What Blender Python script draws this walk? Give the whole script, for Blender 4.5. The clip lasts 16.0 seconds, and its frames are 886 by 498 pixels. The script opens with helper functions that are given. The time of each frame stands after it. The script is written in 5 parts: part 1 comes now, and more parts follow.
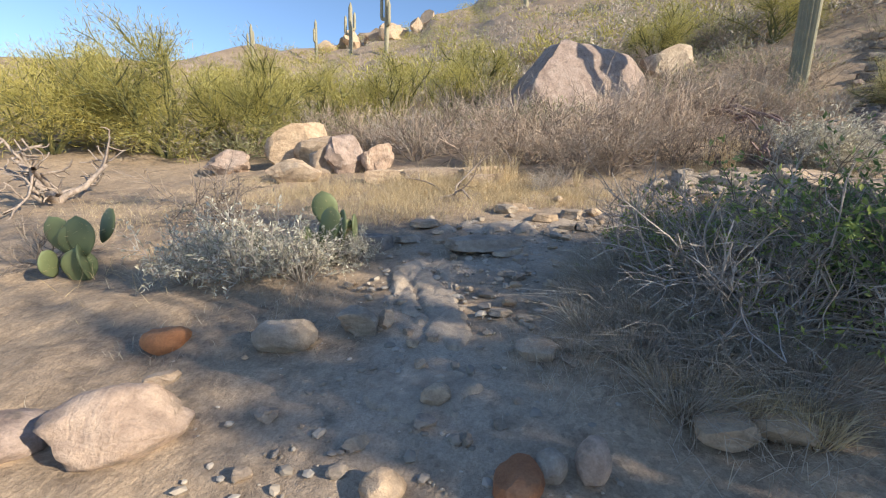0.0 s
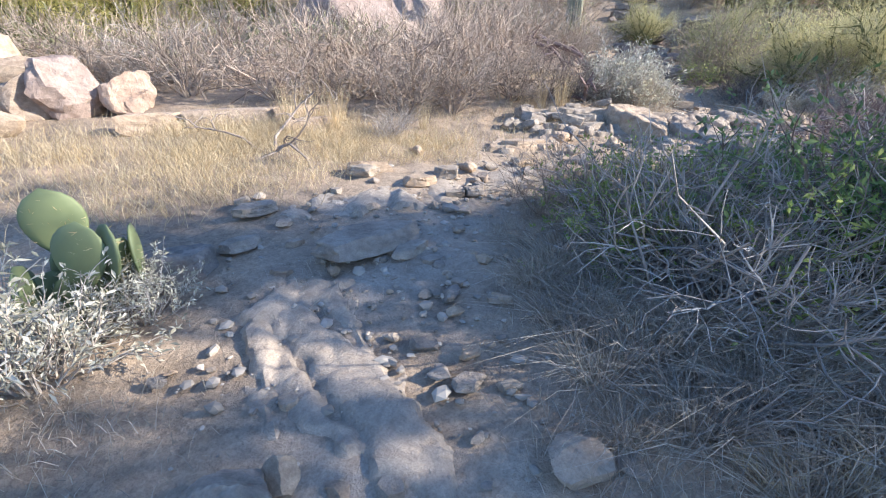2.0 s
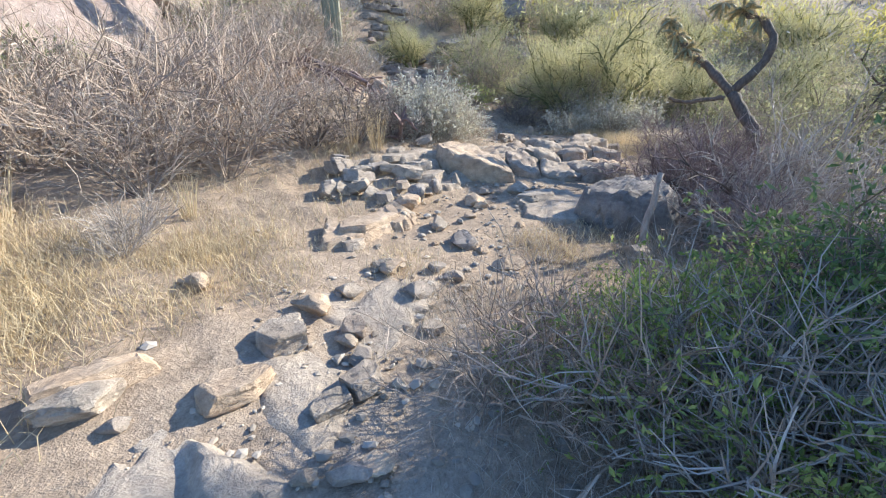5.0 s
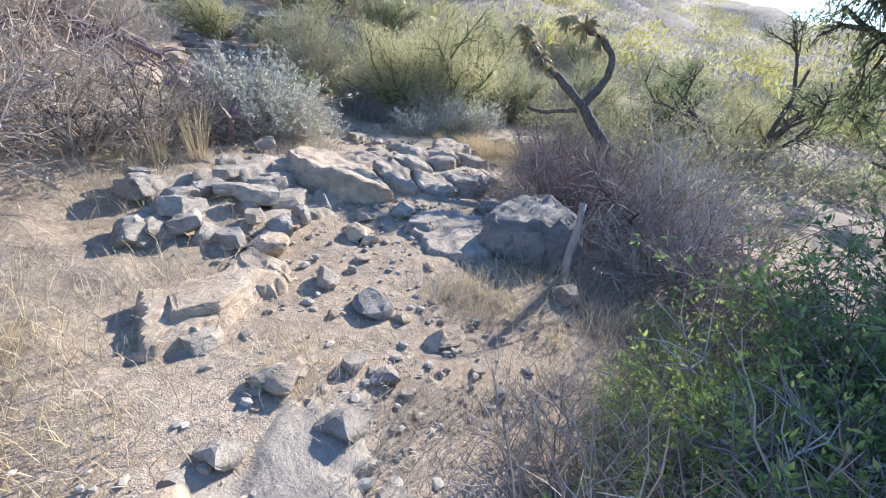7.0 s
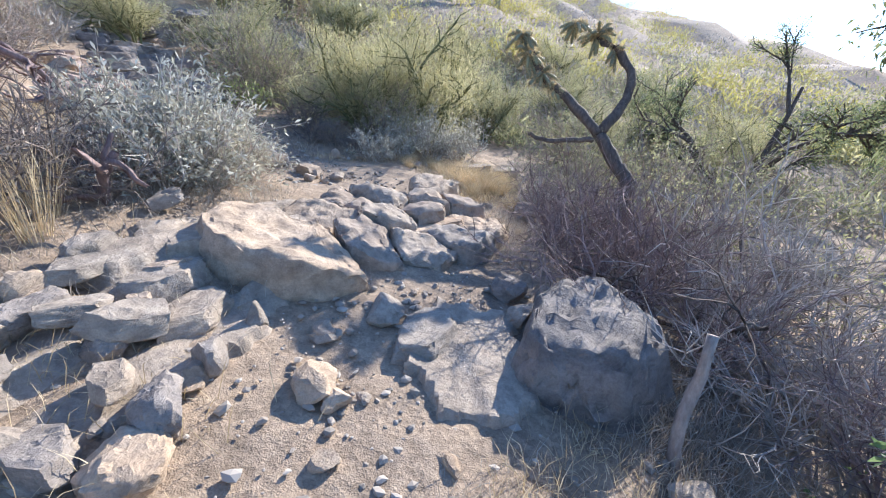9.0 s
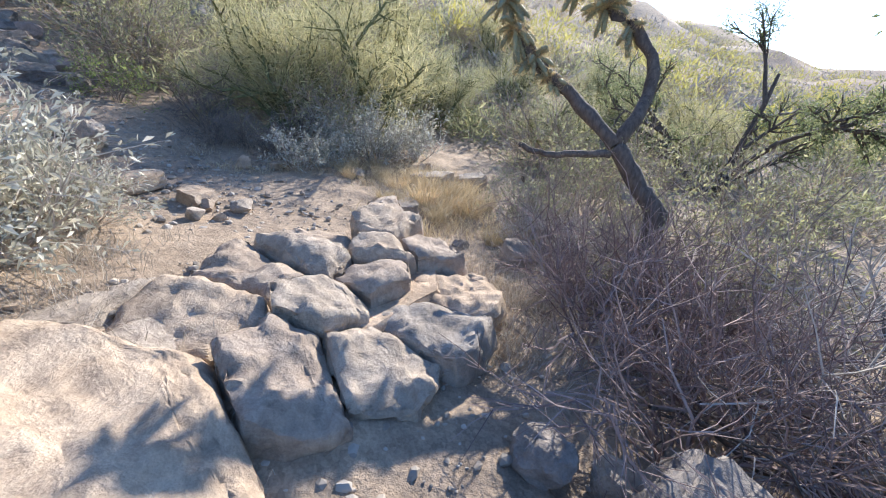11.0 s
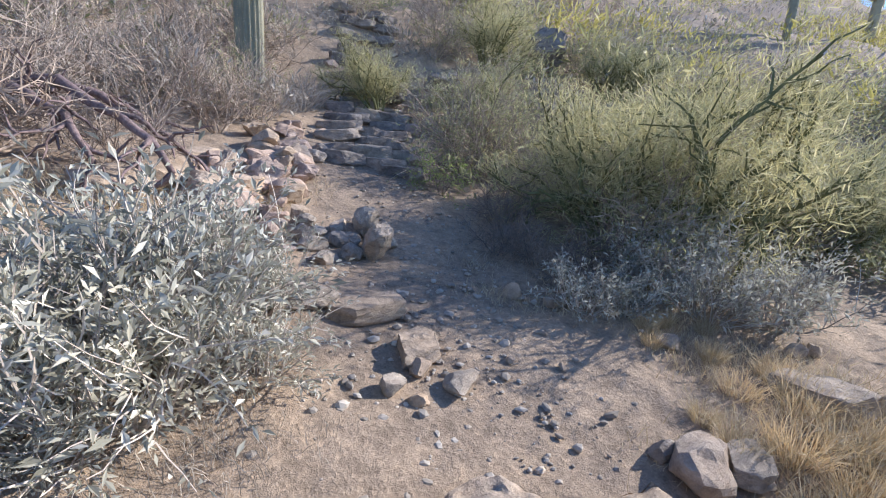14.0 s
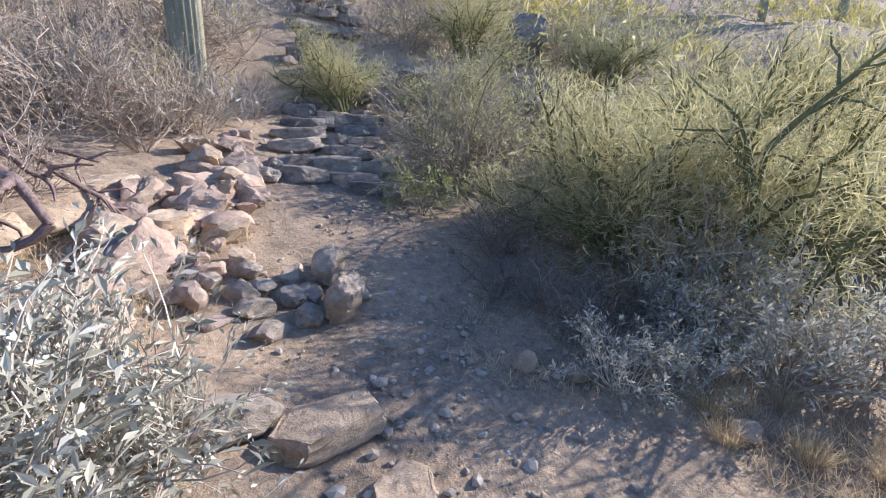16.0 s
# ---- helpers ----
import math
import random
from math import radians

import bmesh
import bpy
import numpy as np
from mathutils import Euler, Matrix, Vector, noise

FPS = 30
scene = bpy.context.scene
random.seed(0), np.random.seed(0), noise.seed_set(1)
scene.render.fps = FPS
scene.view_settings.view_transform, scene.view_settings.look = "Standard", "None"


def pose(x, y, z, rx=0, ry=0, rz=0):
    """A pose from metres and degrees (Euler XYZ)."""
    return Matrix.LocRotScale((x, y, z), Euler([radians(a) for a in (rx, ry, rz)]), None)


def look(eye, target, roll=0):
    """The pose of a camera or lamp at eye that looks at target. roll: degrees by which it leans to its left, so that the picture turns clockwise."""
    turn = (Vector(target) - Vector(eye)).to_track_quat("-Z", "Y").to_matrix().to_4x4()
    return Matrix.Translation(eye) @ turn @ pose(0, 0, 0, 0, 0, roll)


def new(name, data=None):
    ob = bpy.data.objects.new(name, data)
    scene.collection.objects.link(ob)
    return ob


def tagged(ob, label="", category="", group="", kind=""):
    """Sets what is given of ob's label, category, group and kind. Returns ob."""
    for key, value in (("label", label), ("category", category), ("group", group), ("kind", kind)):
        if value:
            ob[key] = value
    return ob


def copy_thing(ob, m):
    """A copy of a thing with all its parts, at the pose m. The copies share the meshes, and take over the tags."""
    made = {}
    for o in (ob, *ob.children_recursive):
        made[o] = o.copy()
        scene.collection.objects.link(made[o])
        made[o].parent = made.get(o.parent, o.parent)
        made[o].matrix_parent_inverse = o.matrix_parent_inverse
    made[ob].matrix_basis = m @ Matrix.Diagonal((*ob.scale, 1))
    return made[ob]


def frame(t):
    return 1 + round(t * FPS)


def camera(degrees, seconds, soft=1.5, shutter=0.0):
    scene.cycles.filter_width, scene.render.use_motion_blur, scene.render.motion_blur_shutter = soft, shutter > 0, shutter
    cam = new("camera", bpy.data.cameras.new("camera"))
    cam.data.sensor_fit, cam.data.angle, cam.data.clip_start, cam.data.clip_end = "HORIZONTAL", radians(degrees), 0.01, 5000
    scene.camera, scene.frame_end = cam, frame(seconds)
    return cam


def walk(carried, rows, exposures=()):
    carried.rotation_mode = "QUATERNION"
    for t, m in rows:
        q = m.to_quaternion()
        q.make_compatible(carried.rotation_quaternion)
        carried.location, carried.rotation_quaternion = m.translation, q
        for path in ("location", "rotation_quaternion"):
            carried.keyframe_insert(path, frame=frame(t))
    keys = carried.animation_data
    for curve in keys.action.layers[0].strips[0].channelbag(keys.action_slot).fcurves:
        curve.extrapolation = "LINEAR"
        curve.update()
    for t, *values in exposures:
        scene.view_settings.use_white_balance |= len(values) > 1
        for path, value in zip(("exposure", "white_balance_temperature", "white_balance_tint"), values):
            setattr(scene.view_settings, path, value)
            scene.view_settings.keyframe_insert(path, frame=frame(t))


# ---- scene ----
cam = camera(92.3, 16.0, soft=1.15)
ROWS = [  # seconds, x, y, z, pitch, roll, yaw
    (0.0, 0.048, -0.001, 1.449, -10.17, -1.56, -0.51),
    (0.5, -0.083, 0.388, 1.482, -12.06, -1.48, -5.22),
    (1.0, -0.207, 0.796, 1.580, -14.22, -0.80, -11.37),
    (1.5, -0.306, 1.229, 1.591, -16.83, -0.30, -18.87),
    (2.0, -0.345, 1.589, 1.630, -18.76, -0.55, -27.79),
    (2.5, -0.318, 1.903, 1.667, -19.64, -1.26, -35.39),
    (3.0, -0.149, 2.244, 1.709, -17.63, -1.75, -37.82),
    (3.5, 0.035, 2.644, 1.748, -15.40, -0.87, -39.81),
    (4.0, 0.155, 2.988, 1.910, -15.18, 0.98, -43.12),
    (4.5, 0.382, 3.379, 1.976, -15.96, 2.59, -49.57),
    (5.0, 0.516, 3.677, 2.042, -17.56, 3.04, -58.64),
    (5.2, 0.535, 3.799, 2.068, -17.94, 2.71, -62.95),
    (7.3, 1.468, 4.730, 2.290, -19.70, -0.94, -83.48),
    (7.5, 1.618, 4.779, 2.328, -19.59, -0.98, -84.17),
    (8.0, 2.101, 4.858, 2.325, -19.29, -0.70, -85.33),
    (8.5, 2.506, 4.996, 2.349, -18.64, -0.85, -86.76),
    (9.0, 2.832, 5.138, 2.409, -18.87, -1.10, -88.08),
    (9.2, 2.995, 5.167, 2.396, -19.03, -1.23, -88.69),
    (11.3, 4.787, 5.333, 2.575, -21.68, -1.68, -96.38),
    (11.5, 4.977, 5.325, 2.571, -21.80, -1.73, -95.85),
    (12.0, 5.392, 5.362, 2.661, -21.02, -1.58, -91.86),
    (12.5, 5.766, 5.304, 2.677, -19.33, -1.38, -81.48),
    (13.0, 6.015, 5.301, 2.804, -17.07, -1.65, -70.82),
    (13.5, 6.189, 5.386, 2.867, -14.40, -1.75, -60.83),
    (14.0, 6.326, 5.404, 2.873, -13.59, -2.80, -52.93),
    (14.5, 6.484, 5.397, 2.838, -15.34, -4.28, -53.43),
    (15.0, 6.644, 5.604, 2.845, -15.69, -3.78, -57.17),
    (15.5, 6.927, 5.874, 2.875, -15.60, -1.95, -57.25),
    (16.0, 7.181, 6.101, 3.089, -14.50, -0.60, -56.16),
]
walk(cam, [(t, pose(x, y, z, 90 + p, r, w)) for t, x, y, z, p, r, w in ROWS], exposures=[(0.0, 0.72, 6350, 11), (1.0, 0.9, 5800, 12), (1.5, 1.12, 5600, 13), (2.5, 1.42, 5550, 14), (3.0, 1.5, 5600, 15), (4.0, 1.42, 5750, 15), (5.0, 1.22, 5550, 9), (8.0, 1.25, 5250, 12), (9.0, 1.22, 5300, 13), (12.0, 1.15, 5450, 12), (13.0, 1.0, 5400, 14), (14.0, 0.8, 5300, 15), (15.0, 0.88, 5350, 16), (16.0, 0.98, 5450, 17)])

# ---- light ----
SUN_AZ, SUN_EL = radians(-31), radians(27)      # azimuth from +x towards +y
world = bpy.data.worlds.new("desert_sky")
scene.world = world
world.use_nodes = True
wn = world.node_tree.nodes
sky = wn.new("ShaderNodeTexSky")
sky.sky_type, sky.sun_disc = "NISHITA", False
sky.sun_elevation, sky.sun_rotation = SUN_EL, radians(90) - SUN_AZ
sky.altitude, sky.air_density, sky.dust_density, sky.ozone_density = 900, 1.0, 0.35, 3.0
wn["Background"].inputs["Strength"].default_value = 0.122
world.node_tree.links.new(sky.outputs["Color"], wn["Background"].inputs["Color"])
sun = new("sun", bpy.data.lights.new("sun", "SUN"))
sun.data.energy, sun.data.angle, sun.data.color = 4.6, radians(0.55), (1.0, 0.85, 0.64)
sun_way = Vector((math.cos(SUN_EL) * math.cos(SUN_AZ), math.cos(SUN_EL) * math.sin(SUN_AZ), math.sin(SUN_EL)))
sun.matrix_world = look(sun_way * 60, (0, 0, 0))

# ---- materials ----


def node_mat(name):
    m = bpy.data.materials.new(name)
    m.use_nodes = True
    t = m.node_tree
    return m, t.nodes, t.links, t.nodes["Principled BSDF"]


def ramp(nodes, links, source, stops):
    r = nodes.new("ShaderNodeValToRGB")
    while len(r.color_ramp.elements) < len(stops):
        r.color_ramp.elements.new(0.5)
    for e, (at, c) in zip(r.color_ramp.elements, stops):
        e.position, e.color = at, (*c, 1)
    links.new(source, r.inputs["Fac"])
    return r.outputs["Color"]


def noise_tex(nodes, links, scale, detail=6, rough=0.6, coord=None, distortion=0.0):
    n = nodes.new("ShaderNodeTexNoise")
    n.inputs["Scale"].default_value, n.inputs["Detail"].default_value = scale, detail
    n.inputs["Roughness"].default_value, n.inputs["Distortion"].default_value = rough, distortion
    if coord is not None:
        links.new(coord, n.inputs["Vector"])
    return n.outputs["Fac"]


def mixed(nodes, links, fac, a, b, mode="MIX"):
    m = nodes.new("ShaderNodeMix")
    m.data_type, m.blend_type = "RGBA", mode
    for slot, v in ((0, fac), (6, a), (7, b)):
        if isinstance(v, (int, float)):
            m.inputs[slot].default_value = v
        elif isinstance(v, tuple):
            m.inputs[slot].default_value = (*v, 1)
        else:
            links.new(v, m.inputs[slot])
    return m.outputs[2]


def bumped(nodes, links, height, strength, distance, shader, before=None):
    b = nodes.new("ShaderNodeBump")
    b.inputs["Strength"].default_value, b.inputs["Distance"].default_value = strength, distance
    links.new(height, b.inputs["Height"])
    if before is not None:
        links.new(before, b.inputs["Normal"])
    if shader is not None:
        links.new(b.outputs["Normal"], shader.inputs["Normal"])
    return b.outputs["Normal"]


def soil_mat():
    m, n, l, bsdf = node_mat("gravelly_soil")
    geo = n.new("ShaderNodeNewGeometry").outputs["Position"]
    wide = noise_tex(n, l, 0.55, 5, 0.6, geo)
    mid = noise_tex(n, l, 5.0, 8, 0.7, geo)
    fine = noise_tex(n, l, 70, 4, 0.7, geo)
    base = ramp(n, l, wide, [(0.36, (0.31, 0.25, 0.19)), (0.5, (0.40, 0.315, 0.225)), (0.64, (0.46, 0.365, 0.265))])
    tint = ramp(n, l, mid, [(0.34, (0.6, 0.58, 0.56)), (0.5, (0.95, 0.93, 0.91)), (0.66, (1.18, 1.14, 1.08))])
    col = mixed(n, l, 0.85, base, tint, "MULTIPLY")
    cells = n.new("ShaderNodeTexVoronoi")
    cells.inputs["Scale"].default_value = 34
    cells.inputs["Randomness"].default_value = 1.0
    l.new(geo, cells.inputs["Vector"])
    cells2 = n.new("ShaderNodeTexVoronoi")
    cells2.inputs["Scale"].default_value = 130
    l.new(geo, cells2.inputs["Vector"])
    grit = ramp(n, l, cells.outputs["Color"], [(0.1, (0.62, 0.6, 0.58)), (0.6, (1.0, 1.0, 1.0)), (0.95, (1.35, 1.3, 1.25))])
    col = mixed(n, l, 0.55, col, grit, "MULTIPLY")
    dust = n.new("ShaderNodeAttribute")
    dust.attribute_name = "trail_dust"
    worn = n.new("ShaderNodeMath")
    worn.operation = "MULTIPLY"
    l.new(dust.outputs["Fac"], worn.inputs[0])
    l.new(ramp(n, l, mid, [(0.3, (0.2, 0.2, 0.2)), (0.6, (0.7, 0.7, 0.7))]), worn.inputs[1])
    col = mixed(n, l, worn.outputs[0], col, (0.50, 0.445, 0.375))
    speck = ramp(n, l, fine, [(0.35, (0.6, 0.58, 0.56)), (0.55, (1.0, 1.0, 1.0)), (0.75, (1.2, 1.2, 1.2))])
    col = mixed(n, l, 0.6, col, speck, "MULTIPLY")
    l.new(col, bsdf.inputs["Base Color"])
    bsdf.inputs["Roughness"].default_value = 0.95
    a = bumped(n, l, mid, 0.7, 0.05, None)
    b = bumped(n, l, cells.outputs["Distance"], 0.25, 0.01, None, a)
    c = bumped(n, l, cells2.outputs["Distance"], 0.5, 0.005, None, b)
    bumped(n, l, fine, 0.5, 0.006, bsdf, c)
    return m


def rock_mat(name, dark, mean, pale, lichen=0.25, stretch=(1, 1, 2.2), seams=0.10):
    """Weathered gneiss: bands, mottling, lichen spots and fine pits."""
    m, n, l, bsdf = node_mat(name)
    co = n.new("ShaderNodeTexCoord").outputs["Object"]
    info = n.new("ShaderNodeObjectInfo").outputs["Random"]
    pos = n.new("ShaderNodeNewGeometry").outputs["Position"]
    mp = n.new("ShaderNodeMapping")
    mp.inputs["Scale"].default_value = stretch
    l.new(pos, mp.inputs["Vector"])
    big = noise_tex(n, l, 3.2, 8, 0.62, mp.outputs["Vector"], 0.6)
    mid = noise_tex(n, l, 14, 8, 0.7, pos)
    fine = noise_tex(n, l, 95, 4, 0.7, pos)
    col = ramp(n, l, big, [(0.3, dark), (0.5, mean), (0.7, pale)])
    mott = ramp(n, l, mid, [(0.3, (0.6, 0.58, 0.58)), (0.52, (1.0, 1.0, 1.0)), (0.72, (1.25, 1.22, 1.18))])
    col = mixed(n, l, 0.8, col, mott, "MULTIPLY")
    each = ramp(n, l, info, [(0.0, (0.80, 0.80, 0.84)), (0.5, (1.0, 0.98, 0.95)), (1.0, (1.15, 1.08, 1.0))])
    col = mixed(n, l, 1.0, col, each, "MULTIPLY")
    spots = n.new("ShaderNodeTexNoise")
    spots.inputs["Scale"].default_value, spots.inputs["Detail"].default_value = 9, 10
    l.new(pos, spots.inputs["Vector"])
    where = ramp(n, l, spots.outputs["Fac"], [(0.60, (0, 0, 0)), (0.66, (1, 1, 1))])
    lk = n.new("ShaderNodeMath")
    lk.operation = "MULTIPLY"
    l.new(where, lk.inputs[0])
    lk.inputs[1].default_value = lichen
    col = mixed(n, l, lk.outputs[0], col, (0.10, 0.10, 0.085))
    sp = ramp(n, l, fine, [(0.3, (0.68, 0.67, 0.66)), (0.55, (1.0, 1.0, 1.0)), (0.75, (1.18, 1.18, 1.18))])
    col = mixed(n, l, 0.6, col, sp, "MULTIPLY")
    l.new(col, bsdf.inputs["Base Color"])
    bsdf.inputs["Roughness"].default_value = 0.88
    crack = n.new("ShaderNodeTexVoronoi")
    crack.feature = "DISTANCE_TO_EDGE"
    crack.inputs["Scale"].default_value = 4.5
    l.new(mp.outputs["Vector"], crack.inputs["Vector"])
    groove = ramp(n, l, crack.outputs["Distance"], [(0.0, (0, 0, 0)), (0.035, (1, 1, 1))])
    a = bumped(n, l, big, 0.5, 0.08, None)
    b = bumped(n, l, groove, seams, 0.012, None, a)
    c = bumped(n, l, mid, 0.6, 0.03, None, b)
    bumped(n, l, fine, 0.5, 0.006, bsdf, c)
    return m


def leaf_mat(name, a, b, c, thin=0.35, rough=0.6):
    """Foliage, straw and thin twigs: colour by piece, with some light through it."""
    m, n, l, bsdf = node_mat(name)
    isl = n.new("ShaderNodeNewGeometry").outputs["Random Per Island"]
    col = ramp(n, l, isl, [(0.0, a), (0.5, b), (1.0, c)])
    info = n.new("ShaderNodeObjectInfo").outputs["Random"]
    each = ramp(n, l, info, [(0.0, (0.82, 0.84, 0.86)), (1.0, (1.14, 1.1, 1.05))])
    col = mixed(n, l, 1.0, col, each, "MULTIPLY")
    pos = n.new("ShaderNodeNewGeometry").outputs["Position"]
    patch = ramp(n, l, noise_tex(n, l, 3.0, 4, 0.6, pos), [(0.3, (0.75, 0.76, 0.78)), (0.7, (1.2, 1.18, 1.1))])
    col = mixed(n, l, 0.8, col, patch, "MULTIPLY")
    l.new(col, bsdf.inputs["Base Color"])
    bsdf.inputs["Roughness"].default_value = rough
    if thin > 0:
        tr = n.new("ShaderNodeBsdfTranslucent")
        l.new(col, tr.inputs["Color"])
        mx = n.new("ShaderNodeMixShader")
        mx.inputs["Fac"].default_value = thin
        l.new(bsdf.outputs["BSDF"], mx.inputs[1])
        l.new(tr.outputs["BSDF"], mx.inputs[2])
        l.new(mx.outputs["Shader"], n["Material Output"].inputs["Surface"])
    return m


def bark_mat(name, dark, pale, scale=30):
    m, n, l, bsdf = node_mat(name)
    pos = n.new("ShaderNodeNewGeometry").outputs["Position"]
    mp = n.new("ShaderNodeMapping")
    mp.inputs["Scale"].default_value = (1, 1, 0.35)
    l.new(pos, mp.inputs["Vector"])
    g = noise_tex(n, l, scale, 8, 0.7, mp.outputs["Vector"])
    w = noise_tex(n, l, 4, 5, 0.6, pos)
    col = ramp(n, l, g, [(0.32, dark), (0.68, pale)])
    col = mixed(n, l, 0.7, col, ramp(n, l, w, [(0.3, (0.65, 0.65, 0.66)), (0.7, (1.2, 1.18, 1.14))]), "MULTIPLY")
    l.new(col, bsdf.inputs["Base Color"])
    bsdf.inputs["Roughness"].default_value = 0.9
    bumped(n, l, g, 0.7, 0.012, bsdf)
    return m


SOIL = soil_mat()
ROCK_GREY = rock_mat("grey_gneiss", (0.25, 0.215, 0.175), (0.38, 0.33, 0.27), (0.50, 0.44, 0.365), 0.3)
ROCK_TAN = rock_mat("tan_gneiss", (0.33, 0.255, 0.18), (0.47, 0.375, 0.275), (0.58, 0.48, 0.365), 0.22)
ROCK_PINK = rock_mat("pinkish_granite", (0.31, 0.235, 0.19), (0.44, 0.345, 0.28), (0.53, 0.435, 0.365), 0.35, (1, 1, 1), 0.25)
ROCK_RUST = rock_mat("rust_stone", (0.30, 0.13, 0.06), (0.44, 0.20, 0.09), (0.50, 0.27, 0.14), 0.1, (1, 1, 1), 0.1)
ROCK_DUST = rock_mat("dusty_grey_gneiss", (0.31, 0.275, 0.23), (0.385, 0.34, 0.285), (0.46, 0.41, 0.345), 0.12)
ROCK_DARK = rock_mat("dark_lichened_gneiss", (0.14, 0.125, 0.115), (0.26, 0.235, 0.21), (0.38, 0.34, 0.30), 0.5)
TWIG = leaf_mat("dry_brown_twigs", (0.21, 0.165, 0.135), (0.40, 0.325, 0.265), (0.58, 0.49, 0.41), 0.0, 0.85)
TWIG_GREY = leaf_mat("bleached_grey_twigs", (0.28, 0.25, 0.225), (0.45, 0.405, 0.365), (0.62, 0.57, 0.52), 0.0, 0.85)
TWIG_DARK = leaf_mat("dark_twigs", (0.12, 0.10, 0.088), (0.23, 0.195, 0.17), (0.36, 0.31, 0.27), 0.0, 0.85)
STRAW = leaf_mat("dry_straw", (0.48, 0.37, 0.21), (0.64, 0.52, 0.325), (0.77, 0.66, 0.46), 0.3, 0.6)
STRAW_GREY = leaf_mat("weathered_straw", (0.28, 0.25, 0.205), (0.44, 0.39, 0.325), (0.58, 0.53, 0.455), 0.25, 0.7)
LEAF_GREEN = leaf_mat("green_leaves", (0.11, 0.185, 0.065), (0.20, 0.29, 0.11), (0.34, 0.43, 0.19), 0.5)
LEAF_LIME = leaf_mat("lime_leaves", (0.19, 0.28, 0.07), (0.31, 0.40, 0.12), (0.46, 0.53, 0.19), 0.5)
LEAF_SILVER = leaf_mat("silver_green_leaves", (0.28, 0.28, 0.225), (0.48, 0.475, 0.40), (0.72, 0.71, 0.63), 0.25, 0.8)
LEAF_OLIVE = leaf_mat("olive_leaves", (0.24, 0.25, 0.125), (0.38, 0.38, 0.20), (0.55, 0.53, 0.32), 0.45)
PALO = leaf_mat("yellow_green_twigs", (0.33, 0.31, 0.09), (0.50, 0.46, 0.14), (0.64, 0.58, 0.22), 0.4)
PALO_BARK = bark_mat("smooth_green_bark", (0.10, 0.11, 0.04), (0.22, 0.22, 0.10), 18)
BARK = bark_mat("dark_furrowed_bark", (0.06, 0.048, 0.04), (0.20, 0.16, 0.13))
DEADWOOD = bark_mat("bleached_deadwood", (0.24, 0.195, 0.165), (0.52, 0.445, 0.38))
BLEACHED = bark_mat("bleached_bare_twigs", (0.27, 0.245, 0.22), (0.50, 0.465, 0.425))
PURPLE_WOOD = bark_mat("purplish_dry_wood", (0.13, 0.09, 0.085), (0.32, 0.24, 0.225))
PEAR = leaf_mat("prickly_pear_skin", (0.10, 0.135, 0.075), (0.14, 0.18, 0.09), (0.21, 0.24, 0.12), 0.0, 0.62)
CACTUS = leaf_mat("cactus_skin", (0.24, 0.25, 0.15), (0.28, 0.29, 0.18), (0.33, 0.335, 0.21), 0.0, 0.6)
SAGUARO = leaf_mat("saguaro_skin", (0.27, 0.265, 0.19), (0.32, 0.31, 0.225), (0.37, 0.355, 0.26), 0.0, 0.7)
SPINE = leaf_mat("golden_spines", (0.40, 0.31, 0.15), (0.55, 0.44, 0.24), (0.68, 0.58, 0.38), 0.45, 0.5)

TWIG_PURPLE = leaf_mat("purplish_brown_twigs", (0.14, 0.10, 0.095), (0.27, 0.20, 0.185), (0.42, 0.33, 0.31), 0.0, 0.85)
LEAF_MESQUITE = leaf_mat("dull_mesquite_leaves", (0.12, 0.15, 0.07), (0.21, 0.25, 0.12), (0.32, 0.35, 0.19), 0.45)
PALO_DULL = leaf_mat("olive_fine_twigs", (0.33, 0.32, 0.16), (0.50, 0.48, 0.26), (0.66, 0.62, 0.39), 0.42)
PEBBLE = leaf_mat("mixed_pebbles", (0.27, 0.235, 0.195), (0.41, 0.355, 0.295), (0.56, 0.50, 0.43), 0.0, 0.9)

# ---- the lie of the land ----
SLOPE_AZ = [-180, -120, -90, -45, -20, 0, 30, 60, 80, 95, 110, 130, 160, 180]
SLOPE_K = [0.02, -0.02, 0.0, 0.06, 0.24, 0.33, 0.38, 0.44, 0.45, 0.37, 0.29, 0.20, 0.08, 0.02]


def land(x, y):
    """Height of the ground: the slope that the trail climbs, then the hillsides round it."""
    x, y = np.asarray(x, float), np.asarray(y, float)
    cx, cy = np.clip(x, -9, 17), np.clip(y, -6, 17)
    rise = np.log1p(np.exp(np.clip((cy - 9) * 1.5, -40, 40))) / 1.5
    bump = lambda px, py, w: np.exp(-((cx - px) ** 2 + (cy - py) ** 2) / w)
    z = -0.041 + 0.06 * cx + 0.15 * cy + 0.043 * rise + 0.0139 * rise * cx
    z = z + 0.052 * bump(0, 5, 4) - 0.12 * bump(9, 8.5, 5) + 0.343 * bump(6, 9, 5)
    far = np.hypot(x - 4, y - 5)
    k = np.interp(np.degrees(np.arctan2(y - 5, x - 4)), SLOPE_AZ, SLOPE_K)
    d = np.clip(far - 12.5, 0, None)
    d = np.where(d > 85, 85 + (d - 85) * 0.15 - np.clip(d - 130, 0, None) * 0.22, d)
    return z + k * d


def ground_z(x, y):
    return float(land(x, y))

# ---- building helpers ----


